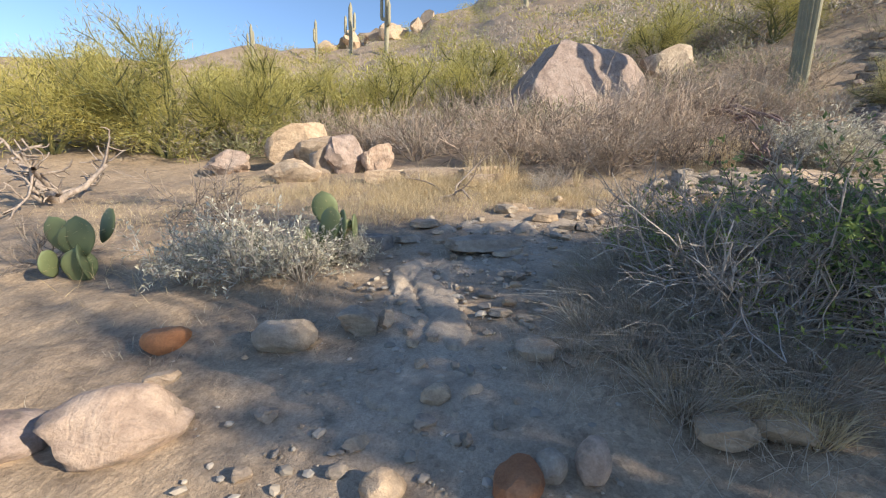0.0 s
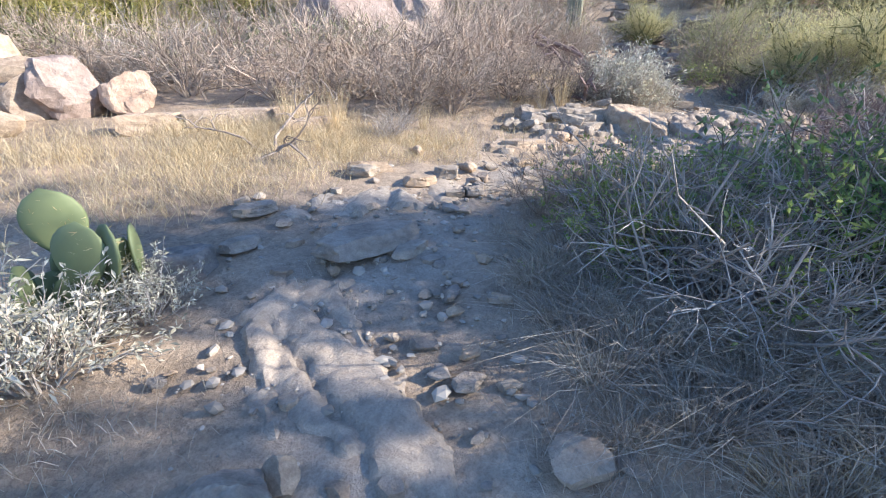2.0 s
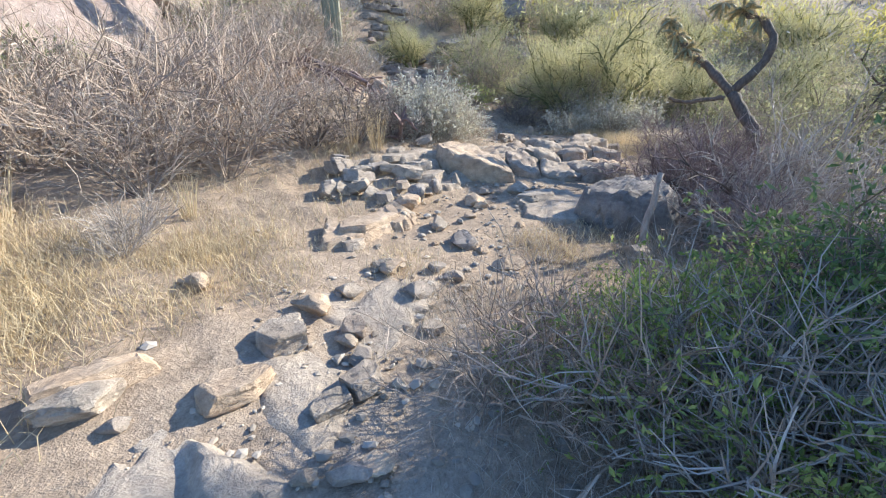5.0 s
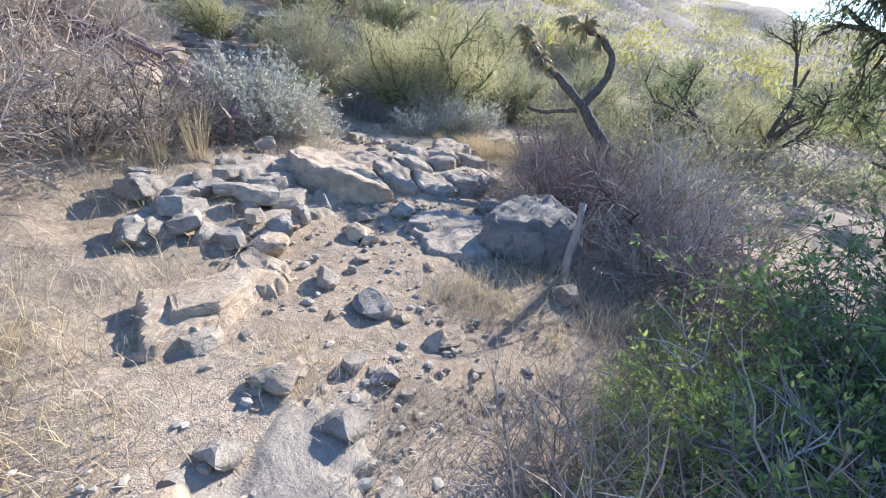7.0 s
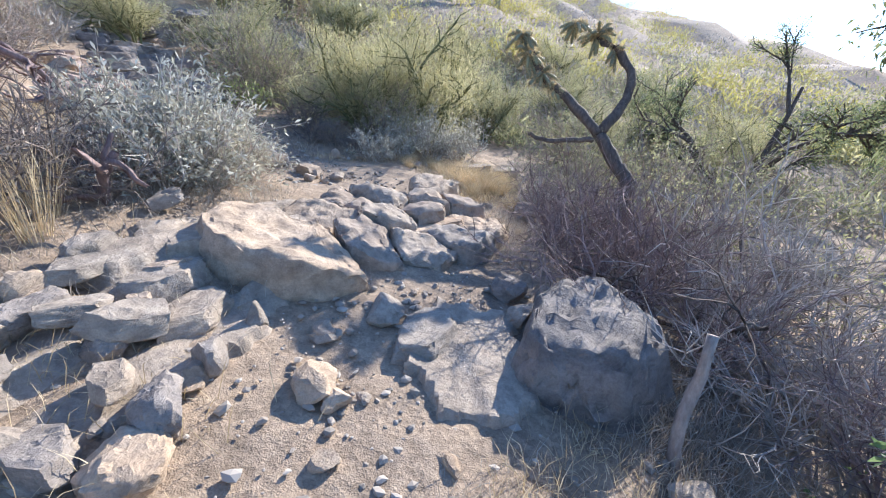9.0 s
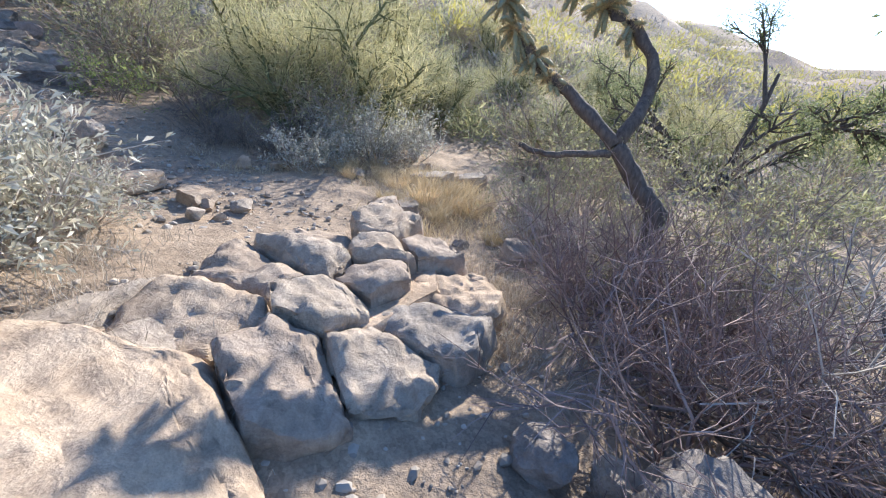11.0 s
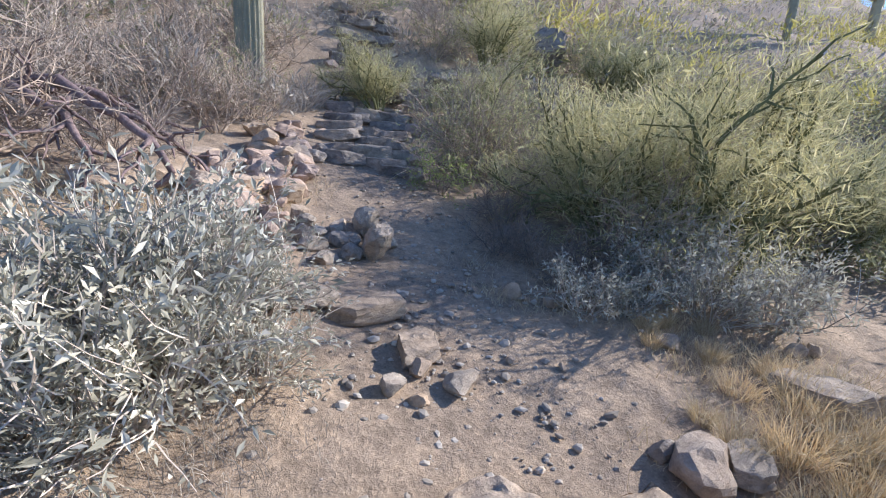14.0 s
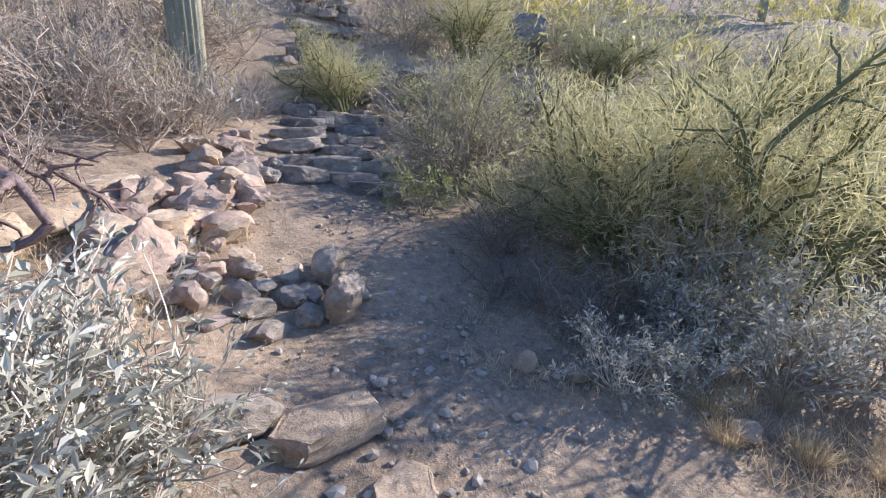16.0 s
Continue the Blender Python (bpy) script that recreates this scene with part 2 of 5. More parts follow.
class Geo:
    """Gathers vertices and faces of one mesh."""

    def __init__(self):
        self.v, self.f, self.n = [], [], 0

    def add(self, verts, faces):
        verts = np.asarray(verts, float).reshape(-1, 3)
        self.v.append(verts)
        self.f.extend([tuple(int(i) + self.n for i in q) for q in faces])
        self.n += len(verts)

    def tube(self, pts, radii, sides=3, cap=False):
        pts = np.asarray(pts, float)
        k = len(pts)
        t = np.gradient(pts, axis=0)
        t /= np.linalg.norm(t, axis=1)[:, None] + 1e-9
        ref = np.array([0.31, 0.77, 0.55]) if abs(t[0] @ np.array([0.31, 0.77, 0.55])) < 0.9 else np.array([1.0, 0, 0])
        a = np.cross(t, ref)
        a /= np.linalg.norm(a, axis=1)[:, None] + 1e-9
        b = np.cross(t, a)
        ang = np.arange(sides) * 2 * np.pi / sides
        rad = np.broadcast_to(np.asarray(radii, float), (k,))
        ring = pts[:, None] + rad[:, None, None] * (np.cos(ang)[None, :, None] * a[:, None] + np.sin(ang)[None, :, None] * b[:, None])
        faces = [(i * sides + j, i * sides + (j + 1) % sides, (i + 1) * sides + (j + 1) % sides, (i + 1) * sides + j) for i in range(k - 1) for j in range(sides)]
        if cap:
            faces += [tuple(range(sides))[::-1], tuple((k - 1) * sides + j for j in range(sides))]
        self.add(ring.reshape(-1, 3), faces)

    def leaves(self, p, d, length, width, rng, droop=0.0):
        """Pointed leaves, each folded along its midrib."""
        p, d = np.asarray(p, float), np.asarray(d, float)
        m = len(p)
        d = d / (np.linalg.norm(d, axis=1)[:, None] + 1e-9)
        r = rng.normal(size=(m, 3))
        s = np.cross(d, r)
        s /= np.linalg.norm(s, axis=1)[:, None] + 1e-9
        u = np.cross(s, d)
        L, W = np.broadcast_to(length, (m,))[:, None], np.broadcast_to(width, (m,))[:, None]
        tip = p + d * L - np.array([0, 0, 1.0]) * L * droop
        v = np.stack([p, p + d * L * 0.5 + s * W * 0.5 + u * W * 0.18, tip, p + d * L * 0.5 - s * W * 0.5 + u * W * 0.18], 1)
        self.add(v.reshape(-1, 3), [(4 * i, 4 * i + 1, 4 * i + 2, 4 * i + 3) for i in range(m)])

    def blades(self, p, d, length, width, rng, bend=0.4):
        """Thin grass blades that taper and bend over."""
        p, d = np.asarray(p, float), np.asarray(d, float)
        m = len(p)
        d = d / (np.linalg.norm(d, axis=1)[:, None] + 1e-9)
        s = np.cross(d, rng.normal(size=(m, 3)))
        s /= np.linalg.norm(s, axis=1)[:, None] + 1e-9
        L, W = np.broadcast_to(length, (m,))[:, None], np.broadcast_to(width, (m,))[:, None]
        side = rng.normal(size=(m, 3)) * np.array([1, 1, 0.2]) * bend
        mid = p + d * L * 0.55 + side * L * 0.12
        tip = p + d * L + side * L * 0.45 - np.array([0, 0, 1.0]) * L * bend * 0.25
        v = np.stack([p - s * W / 2, p + s * W / 2, mid + s * W * 0.4, mid - s * W * 0.4, tip], 1)
        f = []
        for i in range(m):
            f += [(5 * i, 5 * i + 1, 5 * i + 2, 5 * i + 3), (5 * i + 3, 5 * i + 2, 5 * i + 4)]
        self.add(v.reshape(-1, 3), f)

    def mesh(self, name, material, smooth=False):
        me = bpy.data.meshes.new(name)
        me.from_pydata(np.concatenate(self.v).tolist(), [], self.f)
        me.materials.append(material)
        if smooth:
            me.shade_smooth()
        me.update()
        return me


def part(name, geo, material, parent, label="", smooth=False, kind=""):
    ob = new(name, geo.mesh(name, material, smooth))
    ob.parent = parent
    return tagged(ob, label, kind=kind)


def unit(v):
    v = np.asarray(v, float)
    return v / (np.linalg.norm(v) + 1e-9)


def stem_path(p, d, length, steps, rng, wobble, lift):
    pts = [np.asarray(p, float)]
    d = unit(d)
    for _ in range(steps):
        d = unit(d + rng.normal(size=3) * wobble + np.array([0, 0, lift]))
        pts.append(pts[-1] + d * length / steps)
    return np.array(pts)


def grow(geo, p, d, length, radius, depth, rng, tips, kids=(4, 6), wobble=0.22, lift=0.05, spread=0.9, shrink=0.55, sides=3, taper=0.35, steps=4, low=0.25, fine=None):
    """A stem with side stems, down to depth; its end points and ways go to tips."""
    pts = stem_path(p, d, length, 2 if fine is not None and depth <= 0 else steps, rng, wobble, lift)
    (fine if fine is not None and depth <= 0 else geo).tube(pts, np.linspace(radius, radius * taper, len(pts)), sides if depth > 1 else 3)
    if depth <= 0:
        for i in range(1, len(pts)):
            tips.append((pts[i], pts[i] - pts[i - 1]))
        return
    for _ in range(rng.integers(kids[0], kids[1] + 1)):
        s = rng.uniform(low, 1.0) * (len(pts) - 1)
        i = min(int(s), len(pts) - 2)
        q = pts[i] + (pts[i + 1] - pts[i]) * (s - i)
        way = unit(unit(pts[i + 1] - pts[i]) + rng.normal(size=3) * spread * 0.6)
        grow(geo, q, way, length * shrink * rng.uniform(0.7, 1.25), radius * 0.55, depth - 1, rng, tips, kids, wobble, lift, spread, shrink, sides, taper, steps, low, fine)


# ---- plants (built at the origin, about true size) ----


def twig_shrub(name, mat, seed, height=1.0, stems=13, spread=1.0, radius=0.011, kids=(4, 6), leafmat=None, leaf=(0.02, 0.008), per=1, flat=0.0, depth=2):
    rng = np.random.default_rng(seed)
    g, tips, fine = Geo(), [], Geo()
    for i in range(stems):
        a = i * 2.4 + rng.uniform(-0.4, 0.4)
        out = rng.uniform(0.15, 1.0) * spread
        d = (math.cos(a) * out, math.sin(a) * out, rng.uniform(0.55, 1.0) - flat)
        grow(g, (math.cos(a) * 0.06, math.sin(a) * 0.06, -0.06), d, height * rng.uniform(0.6, 0.95), radius, depth, rng, tips, kids, 0.25, 0.04, 1.0, 0.55, fine=fine)
    root = new(name)
    part("stem_frame", g, mat, root)
    part("twig_crown", fine, mat, root, kind="stuff")
    if leafmat:
        lg = Geo()
        p = np.repeat(np.array([t[0] for t in tips]), per, 0)
        d = np.repeat(np.array([t[1] for t in tips]), per, 0)
        d = d / (np.linalg.norm(d, axis=1)[:, None] + 1e-9) + rng.normal(size=d.shape) * 0.7
        p = p + rng.normal(size=p.shape) * 0.012
        L = leaf[0] * rng.uniform(0.6, 1.35, len(p))
        lg.leaves(p, d, L, L * leaf[1] / leaf[0], rng)
        part("leaf_crown", lg, leafmat, root, kind="stuff")
    return root


def broom_shrub(name, mat, barkmat, seed, height=2.0, stems=7, twigs=900, spread=0.8, twig_len=0.28, twig_w=0.006):
    """Palo verde and other feathery shrubs: green limbs, fine brooms of thin twigs at the ends."""
    rng = np.random.default_rng(seed)
    g, tips = Geo(), []
    for i in range(stems):
        a = i * 2.4 + rng.uniform(-0.4, 0.4)
        out = rng.uniform(0.2, 1.0) * spread
        grow(g, (0, 0, -0.1), (math.cos(a) * out, math.sin(a) * out, 0.8), height * rng.uniform(0.5, 0.72), 0.02 * height, 2, rng, tips, (4, 5), 0.2, 0.03, 0.9, 0.55, 4)
    root = new(name)
    part("trunk", g, barkmat, root)
    fg = Geo()
    pick = rng.integers(0, len(tips), twigs)
    p = np.array([tips[i][0] for i in pick]) + rng.normal(size=(twigs, 3)) * 0.05 * height
    d = np.array([unit(tips[i][1]) for i in pick]) + rng.normal(size=(twigs, 3)) * 0.5 + np.array([0, 0, 0.25])
    d = d + rng.normal(size=(twigs, 3)) * 0.5
    fg.leaves(p, d, twig_len * rng.uniform(0.5, 1.3, twigs), twig_w, rng)
    part("leaf_crown", fg, mat, root, kind="stuff")
    return root


def brittlebush(name, seed, height=0.8, stems=34, leaves=2500, leaf=0.040, mat=None):
    """A low mound of pale stems with silver-grey leaves at their ends."""
    rng = np.random.default_rng(seed)
    g, tips = Geo(), []
    for i in range(stems):
        a = i * 2.4 + rng.uniform(-0.4, 0.4)
        out = rng.uniform(0.1, 1.1)
        grow(g, (math.cos(a) * 0.08, math.sin(a) * 0.08, -0.05), (math.cos(a) * out, math.sin(a) * out, rng.uniform(0.5, 0.9)), height * rng.uniform(0.55, 0.85), 0.008, 1, rng, tips, (4, 6), 0.18, 0.06, 0.9, 0.5)
    root = new(name)
    part("stem_frame", g, TWIG_GREY, root)
    lg = Geo()
    pick = rng.integers(0, len(tips), leaves)
    p = np.array([tips[i][0] for i in pick]) + rng.normal(size=(leaves, 3)) * 0.018
    d = np.array([unit(tips[i][1]) for i in pick]) + rng.normal(size=(leaves, 3)) * 0.75 + np.array([0, 0, 0.2])
    L = leaf * rng.uniform(0.5, 1.3, leaves)
    lg.leaves(p, d, L, L * 0.28, rng, 0.15)
    part("leaf_crown", lg, mat or LEAF_SILVER, root, kind="stuff")
    return root


def grass_tuft(name, mat, seed, height=0.35, count=260, width=0.004, lean=0.7, radius=0.09, bend=0.5):
    rng = np.random.default_rng(seed)
    g = Geo()
    a, r = rng.uniform(0, 6.283, count), radius * np.sqrt(rng.uniform(0, 1, count))
    p = np.stack([r * np.cos(a), r * np.sin(a), np.full(count, -0.03)], 1)
    d = np.stack([np.cos(a) * rng.uniform(0, lean, count), np.sin(a) * rng.uniform(0, lean, count), np.ones(count)], 1)
    g.blades(p, d, height * rng.uniform(0.45, 1.15, count), width, rng, bend)
    root = new(name)
    part("blade_tuft", g, mat, root, kind="stuff")
    return root


def prickly_pear(name, seed, pads=9, size=0.2):
    rng = np.random.default_rng(seed)
    root = new(name)
    spots = [((0, 0, size * 0.3), rng.uniform(0, 3), 0.0, 1.0)]
    for i in range(pads - 1):
        (bx, by, bz), yaw, lean, s = spots[rng.integers(0, len(spots))]
        side = rng.uniform(-0.9, 0.9)
        up = size * s * rng.uniform(0.62, 0.95)
        off = math.sin(side) * size * 0.75
        spots.append(((bx + math.cos(yaw) * off + rng.normal() * 0.04, by + math.sin(yaw) * off + rng.normal() * 0.04, bz + up * math.cos(side) * rng.choice([0.25, 1.0])), yaw + rng.normal() * 0.9, side * 0.6, rng.uniform(0.75, 1.05)))
    for (x, y, z), yaw, lean, s in spots:
        g = Geo()
        rows, cols = 9, 14
        v = []
        for i in range(rows + 1):
            h = i / rows
            w = math.sin(math.pi * min(1, h * 0.94 + 0.06)) ** 0.62 * (0.62 + 0.38 * h)
            for j in range(cols):
                b = j * 2 * math.pi / cols
                v.append((w * 0.46 * math.cos(b), w * 0.085 * math.sin(b), h - 0.5))
        f = [(i * cols + j, i * cols + (j + 1) % cols, (i + 1) * cols + (j + 1) % cols, (i + 1) * cols + j) for i in range(rows) for j in range(cols)]
        f += [tuple(range(cols))[::-1], tuple(rows * cols + j for j in range(cols))]
        g.add(np.array(v) * size * s * 1.15, f)
        pad = part("pad", g, PEAR, root, smooth=True)
        pad.matrix_basis = pose(x, y, z, math.degrees(rng.normal() * 0.15), math.degrees(lean), math.degrees(yaw))
        sg = Geo()
        m = 46
        u, w2 = rng.uniform(-0.4, 0.4, m), rng.uniform(-0.4, 0.45, m)
        sd = rng.choice([-1, 1], m)
        keep = u ** 2 + w2 ** 2 < 0.17
        p = np.stack([u, sd * 0.075, w2], 1)[keep] * size * s * 1.1
        sg.blades(p, np.stack([rng.normal(size=m) * 0.5, sd * 1.0, rng.normal(size=m) * 0.5], 1)[keep], 0.03, 0.0022, rng, 0.1)
        part("spine_cover", sg, SPINE, pad, kind="stuff")
    return root


def ribbed_column(geo, pts, radii, ribs=16, depth=0.13, across=4):
    pts = np.asarray(pts, float)
    n = ribs * across
    t = np.gradient(pts, axis=0)
    t /= np.linalg.norm(t, axis=1)[:, None]
    a = np.cross(t, np.array([0.0, 1.0, 0.02]))
    a /= np.linalg.norm(a, axis=1)[:, None]
    b = np.cross(t, a)
    ang = np.arange(n) * 2 * np.pi / n
    prof = 1 - depth * (0.5 - 0.5 * np.cos(ang * ribs)) ** 0.7
    ring = pts[:, None] + (np.asarray(radii)[:, None] * prof[None])[..., None] * (np.cos(ang)[None, :, None] * a[:, None] + np.sin(ang)[None, :, None] * b[:, None])
    k = len(pts)
    f = [(i * n + j, i * n + (j + 1) % n, (i + 1) * n + (j + 1) % n, (i + 1) * n + j) for i in range(k - 1) for j in range(n)]
    f.append(tuple((k - 1) * n + j for j in range(n)))
    geo.add(ring.reshape(-1, 3), f)
    return ring


def saguaro(name, seed, height=6.0, radius=0.28, arms=0, fine=True):
    rng = np.random.default_rng(seed)
    root = new(name)
    across = 4 if fine else 2
    ribs = 16 if fine else 10
    z = np.linspace(-0.25, height, 26 if fine else 12)
    r = radius * np.interp(z / height, [-0.1, 0.0, 0.12, 0.6, 0.93, 0.98, 1.0], [0.78, 0.8, 0.92, 1.0, 0.9, 0.6, 0.2])
    g = Geo()
    line = np.stack([0.02 * np.sin(z), 0.02 * np.cos(z * 0.7), z], 1)
    ring = ribbed_column(g, line, r, ribs, 0.22, across)
    part("trunk", g, SAGUARO, root, smooth=True)
    if fine:
        sg = Geo()
        p, d = [], []
        for j in range(0, ring.shape[1], across):
            for zz in np.arange(0.0, height * 0.97, 0.035):
                i = np.interp(zz, z, np.arange(len(z)))
                q = ring[int(i), j] + (ring[min(int(i) + 1, len(z) - 1), j] - ring[int(i), j]) * (i - int(i))
                for _ in range(2):
                    p.append(q)
                    d.append(unit(q - np.array([0, 0, q[2]])) + rng.normal(size=3) * 0.9)
        sg.blades(np.array(p), np.array(d), 0.045, 0.0035, rng, 0.1)
        part("spine_cover", sg, SPINE, root, kind="stuff")
    for i in range(arms):
        a = i * 2.6 + 0.8 + rng.uniform(-0.5, 0.5)
        h0 = height * rng.uniform(0.42, 0.6)
        s = np.linspace(0, 1, 14)
        out = radius * 2.3 * np.minimum(1, s * 3.2) ** 0.6
        up = h0 + np.clip(s - 0.22, 0, 1) * height * 0.42
        g = Geo()
        ribbed_column(g, np.stack([np.cos(a) * out, np.sin(a) * out, up + 0.02 * s], 1), radius * 0.68 * np.interp(s, [0, 0.2, 0.9, 1], [0.8, 1, 0.9, 0.3]), 10, 0.16, 2)
        part("arm", g, SAGUARO, root, smooth=True)
    return root


def rock_mesh(name, material, seed, cuts=12, rough=0.08, sub=3, blocky=0.0):
    """A boulder of unit size, split along random flat faces, with worn edges."""
    rng = np.random.default_rng(seed)
    bm = bmesh.new()
    bmesh.ops.create_icosphere(bm, subdivisions=sub, radius=0.62)
    ns = rng.normal(size=(cuts, 3))
    ns /= np.linalg.norm(ns, axis=1)[:, None]
    if blocky:
        ax = np.array([[1, 0, 0], [-1, 0, 0], [0, 1, 0], [0, -1, 0], [0, 0, 1], [0, 0, -1]], float) + rng.normal(size=(6, 3)) * blocky
        ns = np.concatenate([ax / np.linalg.norm(ax, axis=1)[:, None], ns[: max(2, cuts // 2)]])
    ds = rng.uniform(0.43, 0.53, len(ns)) if cuts <= 6 else rng.uniform(0.30, 0.50, len(ns))
    off = Vector(rng.uniform(-50, 50, 3))
    for v in bm.verts:
        c = np.array(v.co)
        for nv, dv in zip(ns, ds):
            over = c @ nv - dv
            if over > 0:
                c = c - nv * over * 0.985
        q = Vector(c)
        k = noise.fractal(q * 2.2 + off, 0.9, 2.1, 4) * rough + noise.fractal(q * 9 + off, 0.8, 2.1, 4) * rough * 0.55
        v.co = q + q.normalized() * k
    xs = np.array([v.co[:] for v in bm.verts])
    lo, hi = xs.min(0), xs.max(0)
    for v in bm.verts:
        v.co = Vector((np.array(v.co[:]) - (lo + hi) / 2) / (hi - lo))
    me = bpy.data.meshes.new(name)
    bm.to_mesh(me)
    bm.free()
    me.shade_smooth()
    me.set_sharp_from_angle(angle=radians(24 if cuts > 6 else 50))
    me.materials.append(material)
    return me


def cut_block(sides, top, seed, sub=4, reach=0.9, chips=0.03, layer=0.0, dome=0.0):
    """Points and faces of a block: a ball cut by upright planes (normal, distance) and a top plane, with chipped edges."""
    rng = np.random.default_rng(seed)
    bm = bmesh.new()
    bmesh.ops.create_icosphere(bm, subdivisions=sub, radius=reach)
    c = np.array([v.co[:] for v in bm.verts])
    f = [tuple(v.index for v in q.verts) for q in bm.faces]
    bm.free()
    planes = list(sides) + [top]
    for _ in range(3):
        for nv, dv in planes:
            c -= np.outer(np.clip(c @ np.asarray(nv) - dv, 0, None), nv)
    off = Vector(rng.uniform(-50, 50, 3))
    wide = np.array([noise.fractal(Vector(p) * 2.4 + off, 0.9, 2.0, 3) for p in c])
    fine = np.array([noise.fractal(Vector(p) * 10 + off, 0.8, 2.1, 4) for p in c])
    edge = np.exp(-np.min(np.abs(np.stack([dv - c @ np.asarray(nv) for nv, dv in sides])), axis=0) / 0.035)
    up = c @ np.asarray(top[0]) > top[1] - 0.02
    out = np.stack([c[:, 0], c[:, 1], np.zeros(len(c))], 1)
    out /= np.linalg.norm(out, axis=1)[:, None] + 1e-6
    rim = edge * (c[:, 2] > top[1] - 0.25)
    c = c + out * (chips * (wide + 0.8 * fine) * (~up))[:, None]
    c[:, 2] += np.where(up, chips * (1.1 * wide + 0.7 * fine) + layer * np.floor(2.5 * wide) + dome * (1 - edge), 0) - rim * chips * (0.4 + 1.2 * np.abs(fine))
    return c, f


def block_mesh(name, material, c, f, sharp=30):
    me = bpy.data.meshes.new(name)
    me.from_pydata(c.tolist(), [], f)
    me.shade_smooth()
    me.set_sharp_from_angle(angle=radians(sharp))
    me.materials.append(material)
    return me


def slab_mesh(name, material, seed):
    """A flat-topped broken block of unit size: straight uneven sides, chipped rim, rough layered top."""
    rng = np.random.default_rng(seed)
    k = int(rng.integers(5, 8))
    turns = (np.arange(k) + rng.uniform(-0.3, 0.3, k)) * 2 * math.pi / k
    sides = [(unit((math.cos(a), math.sin(a), rng.uniform(-0.1, 0.3))), rng.uniform(0.5, 0.66)) for a in turns]
    c, f = cut_block(sides, (unit((rng.normal() * 0.1, rng.normal() * 0.1, 1)), 0.36), seed, 4, 0.95, 0.045, 0.02)
    lo, hi = c.min(0), c.max(0)
    return block_mesh(name, material, (c - (lo + hi) / 2) / (hi - lo), f)


def bedrock_sheet(name, outline, label, material, seed, res=0.022, lift=0.03, along=0.0, plate=(0.5, 0.25), rise=0.03, groove=0.03, cracks=(), group=""):
    """Bedrock that comes up through the soil: split plates at slightly different heights, parted by joints."""
    rng = np.random.default_rng(seed)
    poly = np.array(outline, float)
    lo, hi = poly.min(0) - 0.2, poly.max(0) + 0.2
    X, Y = np.meshgrid(np.arange(lo[0], hi[0], res), np.arange(lo[1], hi[1], res), indexing="ij")
    n1 = np.array([noise.fractal(Vector((x * 1.7, y * 1.7, seed)), 0.8, 2.0, 4) for x, y in zip(X.ravel(), Y.ravel())]).reshape(X.shape)
    n2 = np.array([noise.fractal(Vector((x * 9, y * 9, seed + 5)), 0.8, 2.0, 4) for x, y in zip(X.ravel(), Y.ravel())]).reshape(X.shape)

    def to_line(ax, ay, bx, by, px, py):
        ux, uy = bx - ax, by - ay
        q = np.clip(((px - ax) * ux + (py - ay) * uy) / (ux * ux + uy * uy + 1e-9), 0, 1)
        return np.hypot(px - ax - q * ux, py - ay - q * uy)

    inside, far = np.zeros(X.shape, bool), np.full(X.shape, 9.0)
    for (ax, ay), (bx, by) in zip(poly, np.roll(poly, -1, 0)):
        far = np.minimum(far, to_line(ax, ay, bx, by, X, Y))
        inside ^= ((ay > Y) != (by > Y)) & (X < (bx - ax) * (Y - ay) / (by - ay + 1e-12) + ax)
    depth = np.where(inside, far, -far) + 0.10 * n1 + 0.05 * n2
    mask = np.clip(depth / (0.16 if rise < 0.03 else 0.08), 0, 1)
    ca, sa = math.cos(radians(along)), math.sin(radians(along))
    U, V = (X * ca + Y * sa + 0.06 * n1) / plate[0], (-X * sa + Y * ca + 0.05 * n1 + 0.012 * n2) / plate[1]
    count = int(max(8, (hi - lo).prod() / (plate[0] * plate[1])))
    cu, cv = rng.uniform(U.min(), U.max(), count), rng.uniform(V.min(), V.max(), count)
    d = np.hypot(U[..., None] - cu, V[..., None] - cv)
    order = np.sort(d, axis=-1)
    cell = d.argmin(-1)
    gap = (order[..., 1] - order[..., 0]) * min(plate) * 0.5
    high, lean = rng.uniform(-0.3, 1, count), rng.normal(size=(count, 2)) * 0.5
    z = lift + rise * (high[cell] + lean[cell, 0] * np.clip(U - cu[cell], -0.6, 0.6) + lean[cell, 1] * np.clip(V - cv[cell], -0.6, 0.6))
    z = z - groove * np.exp(-(gap / 0.011) ** 2) * np.clip(0.45 + 1.6 * n1, 0, 1) + 0.010 * n1 + 0.007 * n2
    for line in cracks:
        for (ax, ay), (bx, by) in zip(line, line[1:]):
            z = z - 0.06 * np.exp(-((to_line(ax, ay, bx, by, X + 0.02 * n2, Y + 0.02 * n2)) / 0.017) ** 2)
    for _ in range(2):
        z[1:-1, 1:-1] = (z[1:-1, 1:-1] * 2 + z[:-2, 1:-1] + z[2:, 1:-1] + z[1:-1, :-2] + z[1:-1, 2:]) / 6
    Z = land(X, Y) + z * mask - (1 - mask) * 0.10
    idx = np.arange(X.size).reshape(X.shape)
    keep = (mask[:-1, :-1] + mask[1:, :-1] + mask[1:, 1:] + mask[:-1, 1:]) > 0
    quads = np.stack([idx[:-1, :-1], idx[1:, :-1], idx[1:, 1:], idx[:-1, 1:]], -1)[keep]
    used, back = np.unique(quads, return_inverse=True)
    pts = np.stack([X, Y, Z], -1).reshape(-1, 3)[used]
